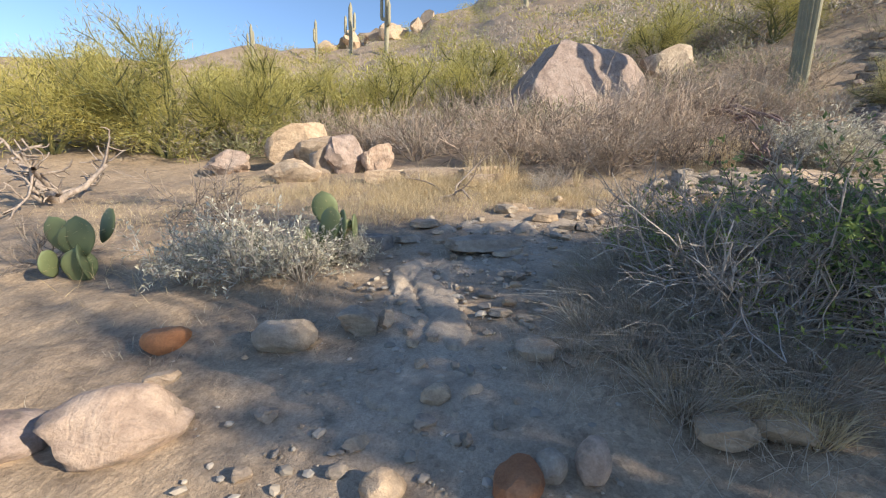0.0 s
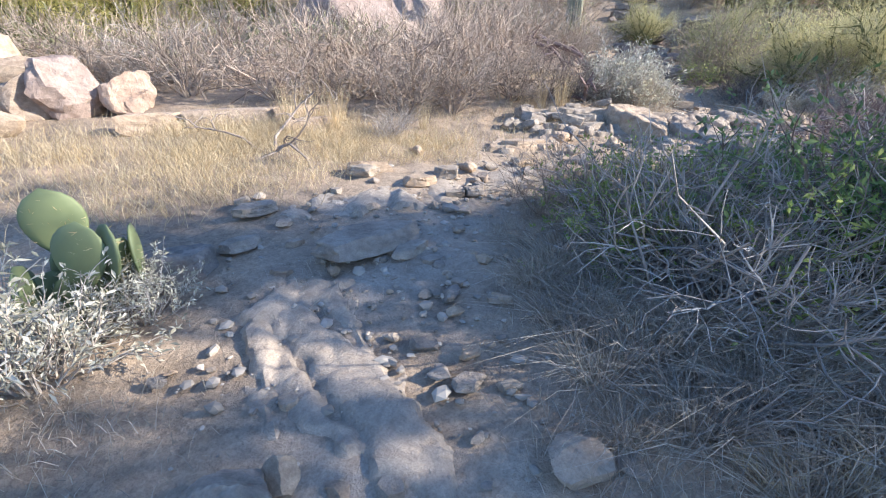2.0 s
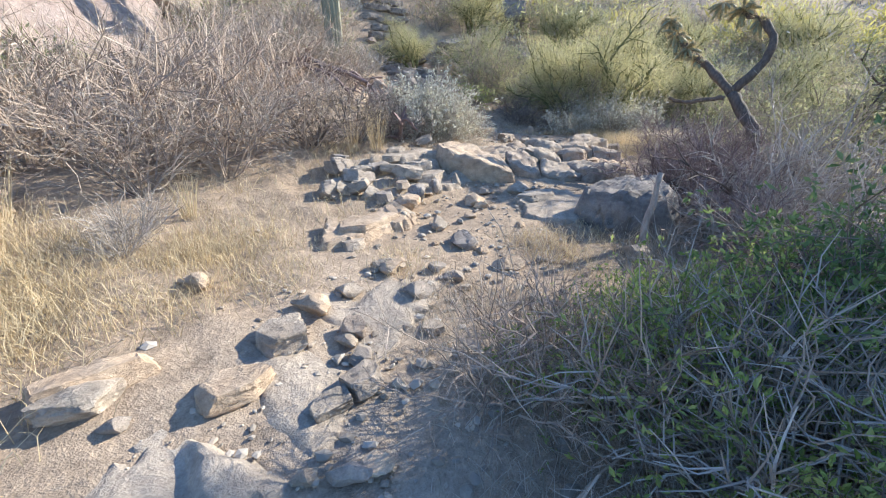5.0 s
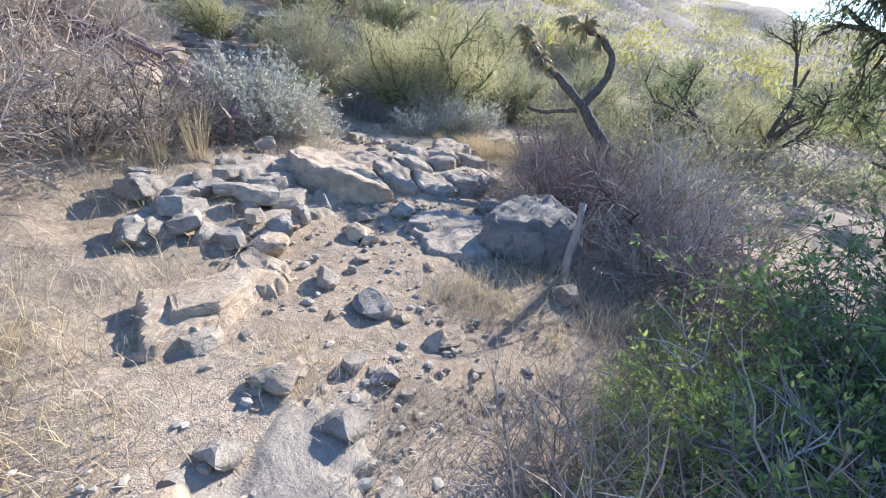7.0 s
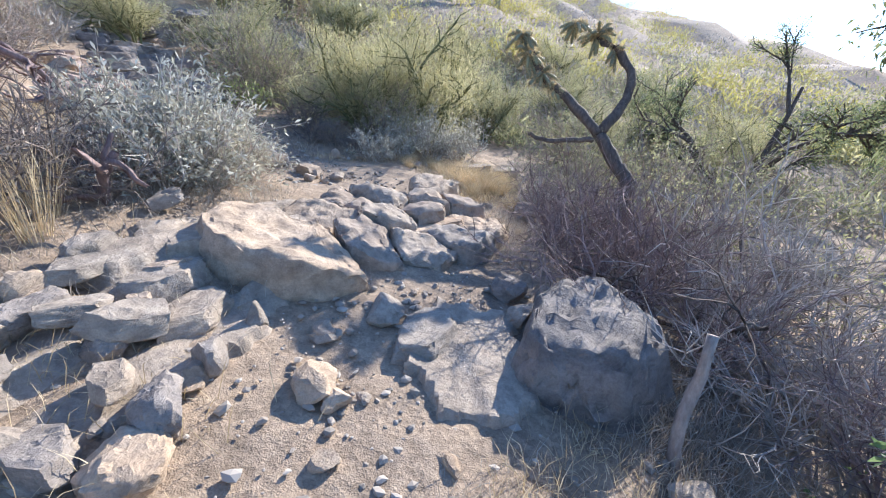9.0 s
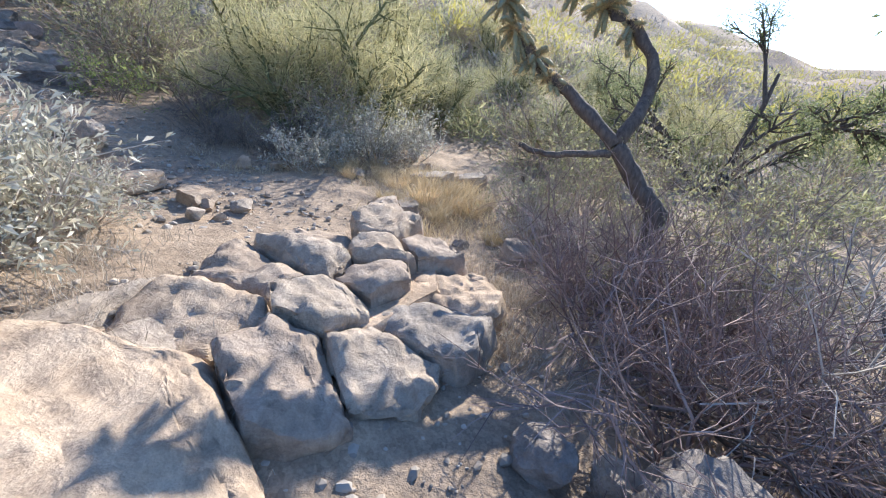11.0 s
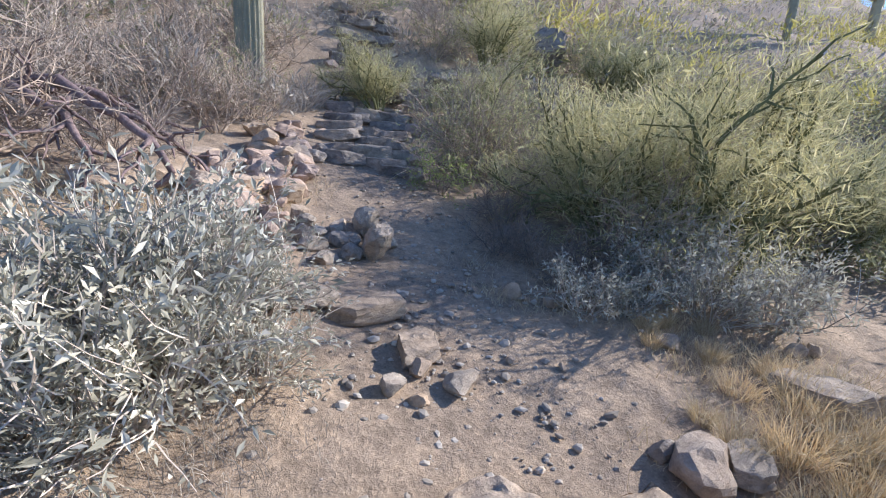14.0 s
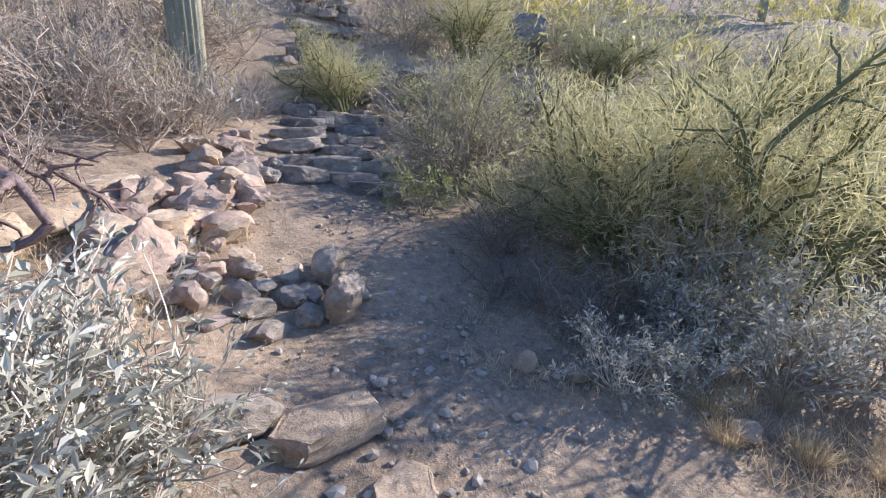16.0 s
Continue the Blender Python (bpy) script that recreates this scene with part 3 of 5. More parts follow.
    ob = new(name, block_mesh(name, material, pts, back.reshape(-1, 4).tolist(), 32))
    return tagged(ob, label, "rock", group)


ROCKS = {}


def rock(name, x, y, w, d, h, turn=0.0, material=None, label="", group="", seed=None, tip=0.0, roll=0.0, sink=0.25, kind="stone", lift=0.0, blocky=0.0, cuts=12):
    """A stone w by d by h metres, partly sunk into the ground."""
    material = material or ROCK_GREY
    seed = seed if seed is not None else int(abs(x * 73 + y * 131)) % 7
    if h < 0.42 * w and cuts > 6 and not blocky:
        blocky = 0.3
    key = (material.name, seed, blocky, cuts)
    if key not in ROCKS:
        ROCKS[key] = slab_mesh(name, material, 300 + seed) if blocky else rock_mesh(name, material, 100 + seed, cuts, 0.075 if cuts > 6 else 0.045, 4 if w > 0.3 else 3)
    ob = new(name, ROCKS[key])
    z = ground_z(x, y) + h * (0.5 - sink) + lift
    ob.matrix_basis = pose(x, y, z, tip, roll, turn) @ Matrix.Diagonal((w, d, h, 1))
    return tagged(ob, label, kind, group)


PLANTS = {}


def plant(make, key, x, y, scale=1.0, turn=0.0, label="", category="shrub", group="", squash=1.0, lift=0.0, tilt=(0, 0)):
    m = pose(x, y, ground_z(x, y) + lift, tilt[0], tilt[1], turn) @ Matrix.Diagonal((scale, scale, scale * squash, 1))
    if key not in PLANTS:
        ob = PLANTS[key] = make()
        ob.matrix_basis = m
    else:
        src = PLANTS[key]
        s0 = src.scale.copy()
        src.scale = (1, 1, 1)
        ob = copy_thing(src, m)
        src.scale = s0
    return tagged(ob, label, category, group)

# ---- ground: one sheet to the horizon ----
TRAIL = [(-0.3, -3), (-0.2, 0), (-0.1, 2), (0.4, 3.9), (1.4, 4.7), (2.4, 5.1), (3.8, 5.25), (5.2, 5.4), (6.4, 5.7), (7.7, 6.4), (8.8, 6.9), (9.4, 7.7), (10.2, 8.9), (11.2, 10.3), (12.3, 11.9), (14.0, 13.8)]


def trail_distance(x, y):
    best = np.full(np.shape(x), 99.0)
    for (ax, ay), (bx, by) in zip(TRAIL, TRAIL[1:]):
        ux, uy = bx - ax, by - ay
        s = np.clip(((x - ax) * ux + (y - ay) * uy) / (ux * ux + uy * uy), 0, 1)
        best = np.minimum(best, np.hypot(x - ax - s * ux, y - ay - s * uy))
    return best


def build_ground():
    inner = np.arange(-5.0, 13.0, 0.085)
    out = 0.075 * 1.13 ** np.arange(1, 62)
    xs = np.concatenate([inner[0] - np.cumsum(out)[::-1], inner, inner[-1] + np.cumsum(out)])
    ys = xs + 2.0
    X, Y = np.meshgrid(xs, ys, indexing="ij")
    Z = land(X, Y)
    far = np.hypot(X - 4, Y - 5)
    off = np.clip(trail_distance(X, Y) - 0.45, 0, 1.2) / 1.2
    flat = np.stack([X.ravel(), Y.ravel()], 1)
    n1 = np.array([noise.fractal(Vector((x * 1.1, y * 1.1, 3.0)), 0.8, 2.0, 4) for x, y in flat]).reshape(X.shape)
    n2 = np.array([noise.noise(Vector((x * 0.09, y * 0.09, 9.0))) + 0.5 * noise.noise(Vector((x * 0.25, y * 0.25, 4.0))) for x, y in flat]).reshape(X.shape)
    n3 = np.array([noise.noise(Vector((x * 5.5, y * 5.5, 1.0))) for x, y in flat]).reshape(X.shape)
    Z = Z + n1 * (0.022 + 0.05 * off) + n3 * 0.012 + n2 * np.clip((far - 12) * 0.05, 0, 4.0)
    nx, ny = X.shape
    me = bpy.data.meshes.new("ground")
    idx = np.arange(nx * ny).reshape(nx, ny)
    quads = np.stack([idx[:-1, :-1], idx[1:, :-1], idx[1:, 1:], idx[:-1, 1:]], -1).reshape(-1, 4)
    me.vertices.add(nx * ny)
    me.vertices.foreach_set("co", np.stack([X, Y, Z], -1).astype(np.float32).ravel())
    me.loops.add(quads.size)
    me.loops.foreach_set("vertex_index", quads.astype(np.int32).ravel())
    me.polygons.add(len(quads))
    me.polygons.foreach_set("loop_start", np.arange(0, quads.size, 4, dtype=np.int32))
    me.update(calc_edges=True)
    dust = np.exp(-(trail_distance(X, Y) / 0.75) ** 2) * np.clip((3.2 - X) / 1.5, 0, 1) * np.clip((Y - 0.8) / 1.2, 0, 1) * np.clip(0.8 + 0.9 * n1, 0, 1)
    me.attributes.new("trail_dust", "FLOAT", "POINT").data.foreach_set("value", dust.astype(np.float32).ravel())
    me.shade_smooth()
    me.materials.append(SOIL)
    return tagged(new("ground", me), "tan gravelly desert soil climbing into scrub hills", "ground", kind="structure")


build_ground()

# ---- boulders and stones ----
# first stretch of the trail
rock("boulder", -1.42, 1.84, 0.60, 0.42, 0.36, 30, ROCK_PINK, "smooth pinkish-tan boulder lying on the soil", seed=1, sink=0.22, cuts=5)
rock("boulder", -1.95, 1.80, 0.42, 0.36, 0.24, 60, ROCK_PINK, "low tan boulder against a larger one", seed=2, sink=0.25, cuts=5)
rock("stone", -1.30, 1.98, 0.16, 0.10, 0.07, 10, ROCK_TAN, "small pale flat stone on a boulder", seed=3, lift=0.20, sink=0.1)
rock("stone", -1.72, 2.66, 0.29, 0.22, 0.19, 15, ROCK_RUST, "rust-orange rounded stone on sunlit soil", seed=4, cuts=5)
rock("stone", -0.93, 2.64, 0.42, 0.30, 0.25, 10, ROCK_GREY, "rounded grey stone beside the trail", seed=5, sink=0.3, cuts=6)
rock("stone", -0.47, 2.78, 0.32, 0.26, 0.26, 25, ROCK_GREY, "pale cracked blocky stone beside the trail", seed=6, sink=0.25, cuts=8)
rock("stone", -0.30, 2.84, 0.12, 0.16, 0.16, 5, ROCK_TAN, "sunlit tan stone against a pale stone", seed=2)
rock("stone", -0.14, 1.50, 0.19, 0.16, 0.14, 35, ROCK_TAN, "yellow-tan stone on the trail", seed=1, cuts=6)
rock("stone", 0.39, 1.48, 0.26, 0.20, 0.16, 70, ROCK_RUST, "reddish-brown stone on the trail", seed=5, cuts=7)
rock("stone", 0.54, 1.56, 0.15, 0.13, 0.16, 20, ROCK_GREY, "pale grey stone on the trail", seed=2, cuts=6)
rock("stone", 0.71, 1.56, 0.18, 0.15, 0.23, 50, ROCK_PINK, "upright pale pinkish stone on the trail", seed=3, cuts=6)
rock("stone", 0.66, 2.42, 0.26, 0.22, 0.14, 15, ROCK_GREY, "moss-edged grey stone half sunk by the grass", seed=6)
rock("stone", 0.06, 2.05, 0.19, 0.15, 0.12, 40, ROCK_TAN, "tan stone in the rocky trail", seed=4)
rock("boulder", 1.36, 1.75, 0.28, 0.22, 0.13, 0, ROCK_TAN, "pale stone under dry grass", seed=3)
rock("boulder", 1.62, 1.74, 0.30, 0.20, 0.14, -20, ROCK_TAN, "pale stone under dry grass", seed=5)
bedrock_sheet("bedrock_sheet", [(-0.45, 3.9), (-0.05, 4.25), (0.36, 3.98), (0.34, 3.4), (0.40, 2.95), (0.38, 2.5), (0.06, 2.3), (-0.1, 2.7), (-0.4, 3.1)], "smooth dusty grey bedrock worn level with the trail", ROCK_DUST, 11, 0.02, 0.02, 100, (0.6, 0.35), 0.02, 0.03,
              [[(-0.23, 3.75), (-0.12, 3.39), (-0.06, 3.05), (0.01, 2.85)], [(0.01, 3.83), (0.06, 3.63), (0.16, 3.40)], [(-0.40, 3.65), (-0.30, 3.25), (-0.2, 2.95)]], "bedrock in the trail")
bedrock_sheet("bedrock_sheet", [(-0.2, 1.75), (0.25, 1.8), (0.42, 2.15), (0.2, 2.35), (-0.1, 2.6), (-0.55, 2.35), (-0.6, 2.0)], "low broken grey bedrock in the trail", ROCK_DUST, 12, 0.022, 0.012, 60, (0.45, 0.25), 0.016, 0.015, (), "bedrock in the trail")
bedrock_sheet("bedrock_sheet", [(0.3, 4.9), (1.2, 4.75), (2.0, 4.95), (2.9, 5.15), (2.7, 5.75), (1.9, 5.8), (1.2, 5.5), (0.4, 5.5), (-0.2, 5.0)], "layered grey bedrock ribs across the trail", ROCK_DUST, 13, 0.026, -0.004, 70, (0.45, 0.2), 0.036, 0.02, (), "bedrock in the trail")
rock("rock_slab", 0.52, 4.33, 0.84, 0.48, 0.14, 24, ROCK_GREY, "thin tilted grey rock slab edging the trail", seed=21, sink=0.05, kind="rock", blocky=0.25, tip=4)
rock("rock_slab", 0.72, 4.12, 0.34, 0.18, 0.09, 30, ROCK_GREY, "broken grey flake under a larger slab", seed=22, sink=0.15, kind="rock", blocky=0.3)
rock("stone", -0.13, 5.2, 0.36, 0.2, 0.11, 20, ROCK_GREY, "flat pale stone lying loose on the trail edge", seed=23, sink=0.1, blocky=0.3)
rock("stone", -0.28, 4.66, 0.30, 0.22, 0.09, 40, ROCK_GREY, "flat grey stone on the trail", seed=21, sink=0.2)
rock("boulder", -0.72, 4.45, 0.62, 0.4, 0.24, 20, ROCK_DARK, "dark low boulder beside prickly pear", seed=7, sink=0.3)
rock("stone", 1.06, 5.9, 0.50, 0.26, 0.18, -15, ROCK_TAN, "elongated pale stone edging the trail", seed=24, cuts=7)
rock("stone", 0.98, 5.80, 0.34, 0.26, 0.18, -20, ROCK_GREY, "elongated pale stone edging the trail", seed=25, cuts=7)
for x, y, w, h in [(1.40, 5.40, 0.34, 0.12), (1.26, 4.80, 0.10, 0.07), (1.37, 4.68, 0.17, 0.09), (1.80, 5.53, 0.36, 0.14), (2.05, 5.27, 0.17, 0.12), (2.10, 5.62, 0.28, 0.13), (2.58, 5.22, 0.24, 0.15),
                   (1.90, 4.60, 0.07, 0.05), (1.77, 4.96, 0.26, 0.10), (1.58, 4.98, 0.24, 0.08), (1.85, 6.42, 0.22, 0.14), (3.74, 6.98, 0.40, 0.2), (3.70, 6.12, 0.30, 0.14), (0.75, 3.55, 0.15, 0.11),
                   (0.62, 3.62, 0.09, 0.07), (0.70, 3.42, 0.11, 0.06), (0.60, 3.1, 0.13, 0.08), (0.52, 2.95, 0.17, 0.06), (0.85, 3.75, 0.06, 0.05), (-0.2, 5.5, 0.14, 0.08), (-0.05, 5.55, 0.12, 0.08),
                   (1.0, 5.6, 0.12, 0.07), (0.05, 4.9, 0.15, 0.06), (0.3, 5.1, 0.11, 0.05), (0.6, 5.45, 0.16, 0.06), (2.35, 5.6, 0.2, 0.1), (2.8, 5.6, 0.26, 0.12), (3.0, 5.3, 0.15, 0.08),
                   (0.3, 1.55, 0.06, 0.05), (0.2, 1.75, 0.08, 0.06), (-0.35, 1.6, 0.1, 0.07), (0.36, 1.85, 0.09, 0.06), (-0.75, 1.6, 0.08, 0.06), (-0.3, 1.75, 0.12, 0.07), (0.47, 2.0, 0.08, 0.06)]:
    rock("stone", x, y, w, w * 0.75, h, (x * 97 + y * 41) % 180, ROCK_GREY if int(x * 10 + y * 7) % 3 else ROCK_TAN, "loose angular stone on the trail", "loose trail stones", seed=int(x * 31 + y * 17) % 6, sink=0.25)
rng = np.random.default_rng(17)
for i in range(36):
    y = rng.uniform(1.4, 4.9)
    x = 0.15 + 0.18 * (y - 3) + rng.normal() * 0.5
    w = 0.035 + 0.10 * rng.uniform() ** 2
    rock("stone_fragment", x, y, w, w * rng.uniform(0.55, 0.95), w * rng.uniform(0.4, 0.7), rng.uniform(0, 180), ROCK_TAN if rng.uniform() < 0.5 else ROCK_DUST, "small pale broken stone lying on the dusty trail", "broken trail stones", seed=int(rng.integers(0, 6)), sink=0.15, tip=rng.normal() * 10)
# middle stretch
MID = [(3.25, 6.18, 0.72, 0.34, 0.17, -14, "long flat grey rock slab beside the trail", ROCK_TAN, 26), (3.66, 6.18, 0.28, 0.26, 0.20, 30, "blocky pale stone beside the trail", ROCK_TAN, 3),
       (3.72, 7.02, 0.5, 0.3, 0.24, 5, "grey boulder at the trail's edge", ROCK_GREY, 1), (3.9, 6.66, 0.2, 0.3, 0.2, 60, "leaning grey stone beside the trail", ROCK_GREY, 2), (4.64, 7.2, 0.19, 0.17, 0.26, 0, "upright rounded pale stone on the slope", ROCK_TAN, 4),
       (4.28, 7.14, 0.32, 0.28, 0.22, 20, "grey blocky stone on the slope", ROCK_GREY, 6), (4.52, 7.1, 0.40, 0.22, 0.2, -10, "grey blocky stone on the slope", ROCK_GREY, 5), (3.52, 5.36, 0.30, 0.26, 0.16, 15, "dark flat stone on the shaded trail", ROCK_GREY, 3),
       (3.72, 5.73, 0.22, 0.18, 0.16, 45, "grey stone on the sunlit trail", ROCK_GREY, 2), (2.92, 6.05, 0.24, 0.2, 0.1, 0, "flat pale stone in the trail", ROCK_GREY, 1), (2.8, 5.56, 0.28, 0.2, 0.13, 30, "tan stone in the trail", ROCK_TAN, 6),
       (3.35, 4.9, 0.26, 0.14, 0.13, -40, "pale stone edging the trail", ROCK_TAN, 2), (4.17, 4.1, 0.24, 0.2, 0.16, 10, "grey stone among dry weeds", ROCK_GREY, 4), (4.45, 6.7, 0.22, 0.18, 0.15, 40, "pale angular stone beside the trail", ROCK_GREY, 5),
       (4.18, 6.28, 0.4, 0.24, 0.26, 52, "leaning pointed grey stone beside the trail", ROCK_GREY, 6), (3.93, 6.52, 0.34, 0.2, 0.14, 70, "long grey stone edging the trail", ROCK_GREY, 3), (3.92, 6.24, 0.34, 0.3, 0.2, 20, "yellowish blocky stone beside the trail", ROCK_TAN, 5),
       (4.52, 5.78, 0.3, 0.22, 0.15, 20, "pale stone on the trail", ROCK_TAN, 1), (4.87, 6.2, 0.13, 0.1, 0.22, 10, "small upright stone beside the trail", ROCK_GREY, 2), (4.5, 6.25, 0.18, 0.15, 0.22, 35, "angular grey stone beside the trail", ROCK_GREY, 4),
       (5.82, 4.72, 0.32, 0.26, 0.22, 20, "grey stone on a heap beside a boulder", ROCK_GREY, 5), (5.45, 4.66, 0.34, 0.22, 0.22, -15, "pale grey stone beside a boulder", ROCK_GREY, 6), (5.68, 4.42, 0.24, 0.2, 0.28, 30, "grey stone behind a boulder", ROCK_GREY, 3),
       (5.25, 5.56, 0.36, 0.26, 0.16, 15, "sloping grey stone in the trail", ROCK_GREY, 2), (5.05, 5.3, 0.6, 0.4, 0.14, -20, "low bedrock rib in the trail", ROCK_GREY, 7), (4.3, 7.5, 0.5, 0.3, 0.2, 30, "grey stone at the foot of the slope", ROCK_GREY, 1),
       (5.0, 6.75, 0.62, 0.35, 0.2, -12, "layered grey ledge stone beside the trail", ROCK_GREY, 27), (4.8, 6.5, 0.5, 0.3, 0.16, -15, "layered grey ledge stone beside the trail", ROCK_GREY, 28), (5.5, 6.85, 0.7, 0.3, 0.22, -8, "layered grey ledge stone beside the trail", ROCK_GREY, 26)]
for x, y, w, d, h, t, lab, mt, s in MID:
    rock("stone", x, y, w, d, h, t, mt, lab, "stones along the trail", seed=s, sink=0.32, cuts=9)
bedrock_sheet("ledge_rock", [(3.8, 6.45), (4.6, 6.05), (5.5, 6.1), (6.2, 6.0), (6.9, 6.55), (6.4, 7.1), (5.4, 7.35), (4.4, 7.5), (3.8, 7.2)], "thin layered grey ledges sloping to the trail", ROCK_GREY, 14, 0.024, 0.015, -14, (0.85, 0.15), 0.085, 0.03, (), "layered ledges")
bedrock_sheet("ledge_rock", [(2.6, 6.15), (3.3, 5.85), (3.75, 5.95), (3.6, 6.35), (3.1, 6.6)], "long flat pale bedrock slab beside the trail", ROCK_TAN, 15, 0.024, 0.07, -14, (1.6, 0.5), 0.03, 0.04, (), "layered ledges")
bedrock_sheet("ledge_rock", [(4.3, 4.75), (4.9, 4.55), (5.5, 4.75), (5.6, 5.3), (5.0, 5.5), (4.4, 5.25)], "sloping grey bedrock running under a boulder", ROCK_GREY, 16, 0.024, 0.03, 15, (0.7, 0.25), 0.04, 0.015, (), "layered ledges")
rng = np.random.default_rng(8)
for i in range(14):
    x = 3.6 + 2.4 * rng.uniform()
    y = 6.35 + 0.1 * (x - 3.6) + rng.uniform(0, 1.15)
    w = rng.uniform(0.15, 0.42)
    rock("ledge_stone", x, y, w, w * 0.6, w * rng.uniform(0.3, 0.5), -12 + rng.normal() * 24, ROCK_GREY if rng.uniform() < 0.75 else ROCK_TAN, "loose grey stone lying on the ledges", "ledge stones", seed=int(rng.integers(10, 15)), sink=0.1, kind="stone", blocky=0.3, tip=rng.normal() * 8, roll=rng.normal() * 8, lift=0.05)
lich = np.random.default_rng(36)
c, f = cut_block([(unit((math.cos(a), math.sin(a), lich.uniform(-0.05, 0.5))), lich.uniform(0.46, 0.64)) for a in np.arange(8) * 0.785], (unit((-0.05, -0.12, 1)), 0.27), 37, 5, 0.85, 0.05, 0.012, 0.09)
ledge_boulder = tagged(new("boulder", block_mesh("boulder", ROCK_DARK, c, f, 40)), "big dark lichen-spotted ledge boulder beside the trail", "rock")
ledge_boulder.matrix_basis = pose(5.12, 4.32, ground_z(5.12, 4.32), 0, 0, -16) @ Matrix.Diagonal((1.1, 0.72, 1, 1))
# jointed outcrop that the trail crosses
rock("bedrock_hump", 6.95, 5.72, 2.5, 1.25, 0.34, -24, ROCK_TAN, "broad pale bedrock hump crossed by the trail", seed=44, sink=0.84, kind="rock", blocky=0.3)
OUT = [(6.63, 5.76, 0.23, 0.55), (7.01, 5.44, 0.28, 0.5), (6.50, 6.24, 0.16, 0.5), (6.93, 6.10, 0.22, 0.45), (6.69, 5.20, 0.20, 0.45), (7.69, 5.42, 0.36, 0.36), (7.52, 5.16, 0.27, 0.3), (7.55, 5.86, 0.16, 0.4), (7.19, 5.90, 0.22, 0.4), (7.38, 5.42, 0.31, 0.36),
       (5.85, 6.30, 0.15, 0.7), (6.17, 5.82, 0.15, 0.42), (6.30, 5.48, 0.12, 0.36), (7.05, 5.02, 0.16, 0.4)]


def outcrop_block(i):
    """One joint-bounded block of the outcrop, parted from its neighbours by open cracks."""
    x, y, top, reach = OUT[i]
    rng = np.random.default_rng(400 + i)
    sides = [(unit((math.cos(a), math.sin(a), 0.15)), reach * rng.uniform(0.88, 1.08)) for a in np.arange(5) * 1.257 + rng.uniform(0, 1.2)]
    for k, (ox, oy, _, _) in enumerate(OUT):
        gap = math.hypot(ox - x, oy - y)
        if k != i and gap < 1.3:
            sides.append((unit((ox - x, oy - y, 0.05 * gap)), gap / 2 - 0.003))
    c, f = cut_block(sides, (unit((-0.06 + rng.normal() * 0.14, -0.15 + rng.normal() * 0.14, 1)), top * 0.85 + rng.uniform(-0.05, 0.03)), 420 + i, 5, max(reach, top + 0.25), 0.034, 0.008, 0.02)
    ob = new("outcrop_block", block_mesh("outcrop_block", ROCK_TAN if i % 4 else ROCK_GREY, c, f, 38))
    ob.location = (x, y, ground_z(x, y))
    return tagged(ob, "blocky pale bedrock joint in the trail outcrop", "rock", "outcrop blocks")


for i in range(len(OUT)):
    outcrop_block(i)
for x, y, w, h in [(7.81, 4.30, 0.28, 0.30), (8.04, 4.75, 0.16, 0.12), (6.55, 5.55, 0.22, 0.12), (6.35, 5.45, 0.26, 0.14), (6.6, 5.1, 0.16, 0.1), (8.66, 5.38, 0.44, 0.26), (8.64, 5.58, 0.2, 0.16), (8.9, 5.2, 0.34, 0.14),
                   (8.34, 7.05, 0.46, 0.17), (8.22, 6.94, 0.20, 0.12), (7.95, 6.9, 0.17, 0.12), (8.30, 6.66, 0.30, 0.13), (7.98, 6.74, 0.13, 0.08), (9.72, 7.08, 0.18, 0.2), (10.70, 4.95, 0.19, 0.14), (10.83, 4.83, 0.15, 0.13),
                   (9.97, 5.80, 0.22, 0.12), (9.98, 4.84, 0.62, 0.24), (10.3, 4.3, 0.5, 0.2), (8.2, 7.0, 0.12, 0.1), (8.8, 6.6, 0.1, 0.06), (9.0, 6.3, 0.08, 0.05), (9.3, 6.6, 0.1, 0.06), (9.9, 6.75, 0.26, 0.1)]:
    rock("stone", x, y, w, w * 0.72, h, (x * 97 + y * 41) % 180, ROCK_GREY if int(x * 10 + y * 7) % 2 else ROCK_TAN, "weathered pale stone beside the trail", "stones at the trail bend", seed=int(x * 31 + y * 17) % 6, sink=0.2)
rng = np.random.default_rng(3)
for i in range(120):
    k = int(rng.integers(2, 8))
    s = rng.uniform()
    x = TRAIL[k][0] + (TRAIL[k + 1][0] - TRAIL[k][0]) * s + rng.normal() * 0.55
    y = TRAIL[k][1] + (TRAIL[k + 1][1] - TRAIL[k][1]) * s + rng.normal() * 0.55
    w = 0.05 + 0.13 * rng.uniform() ** 2
    rock("stone", x, y, w, w * rng.uniform(0.6, 0.95), w * rng.uniform(0.35, 0.6), rng.uniform(0, 180), ROCK_GREY if rng.uniform() < 0.6 else ROCK_TAN, "small loose stone bedded in the trail", "small trail stones", seed=int(rng.integers(0, 6)), sink=0.3, cuts=12)
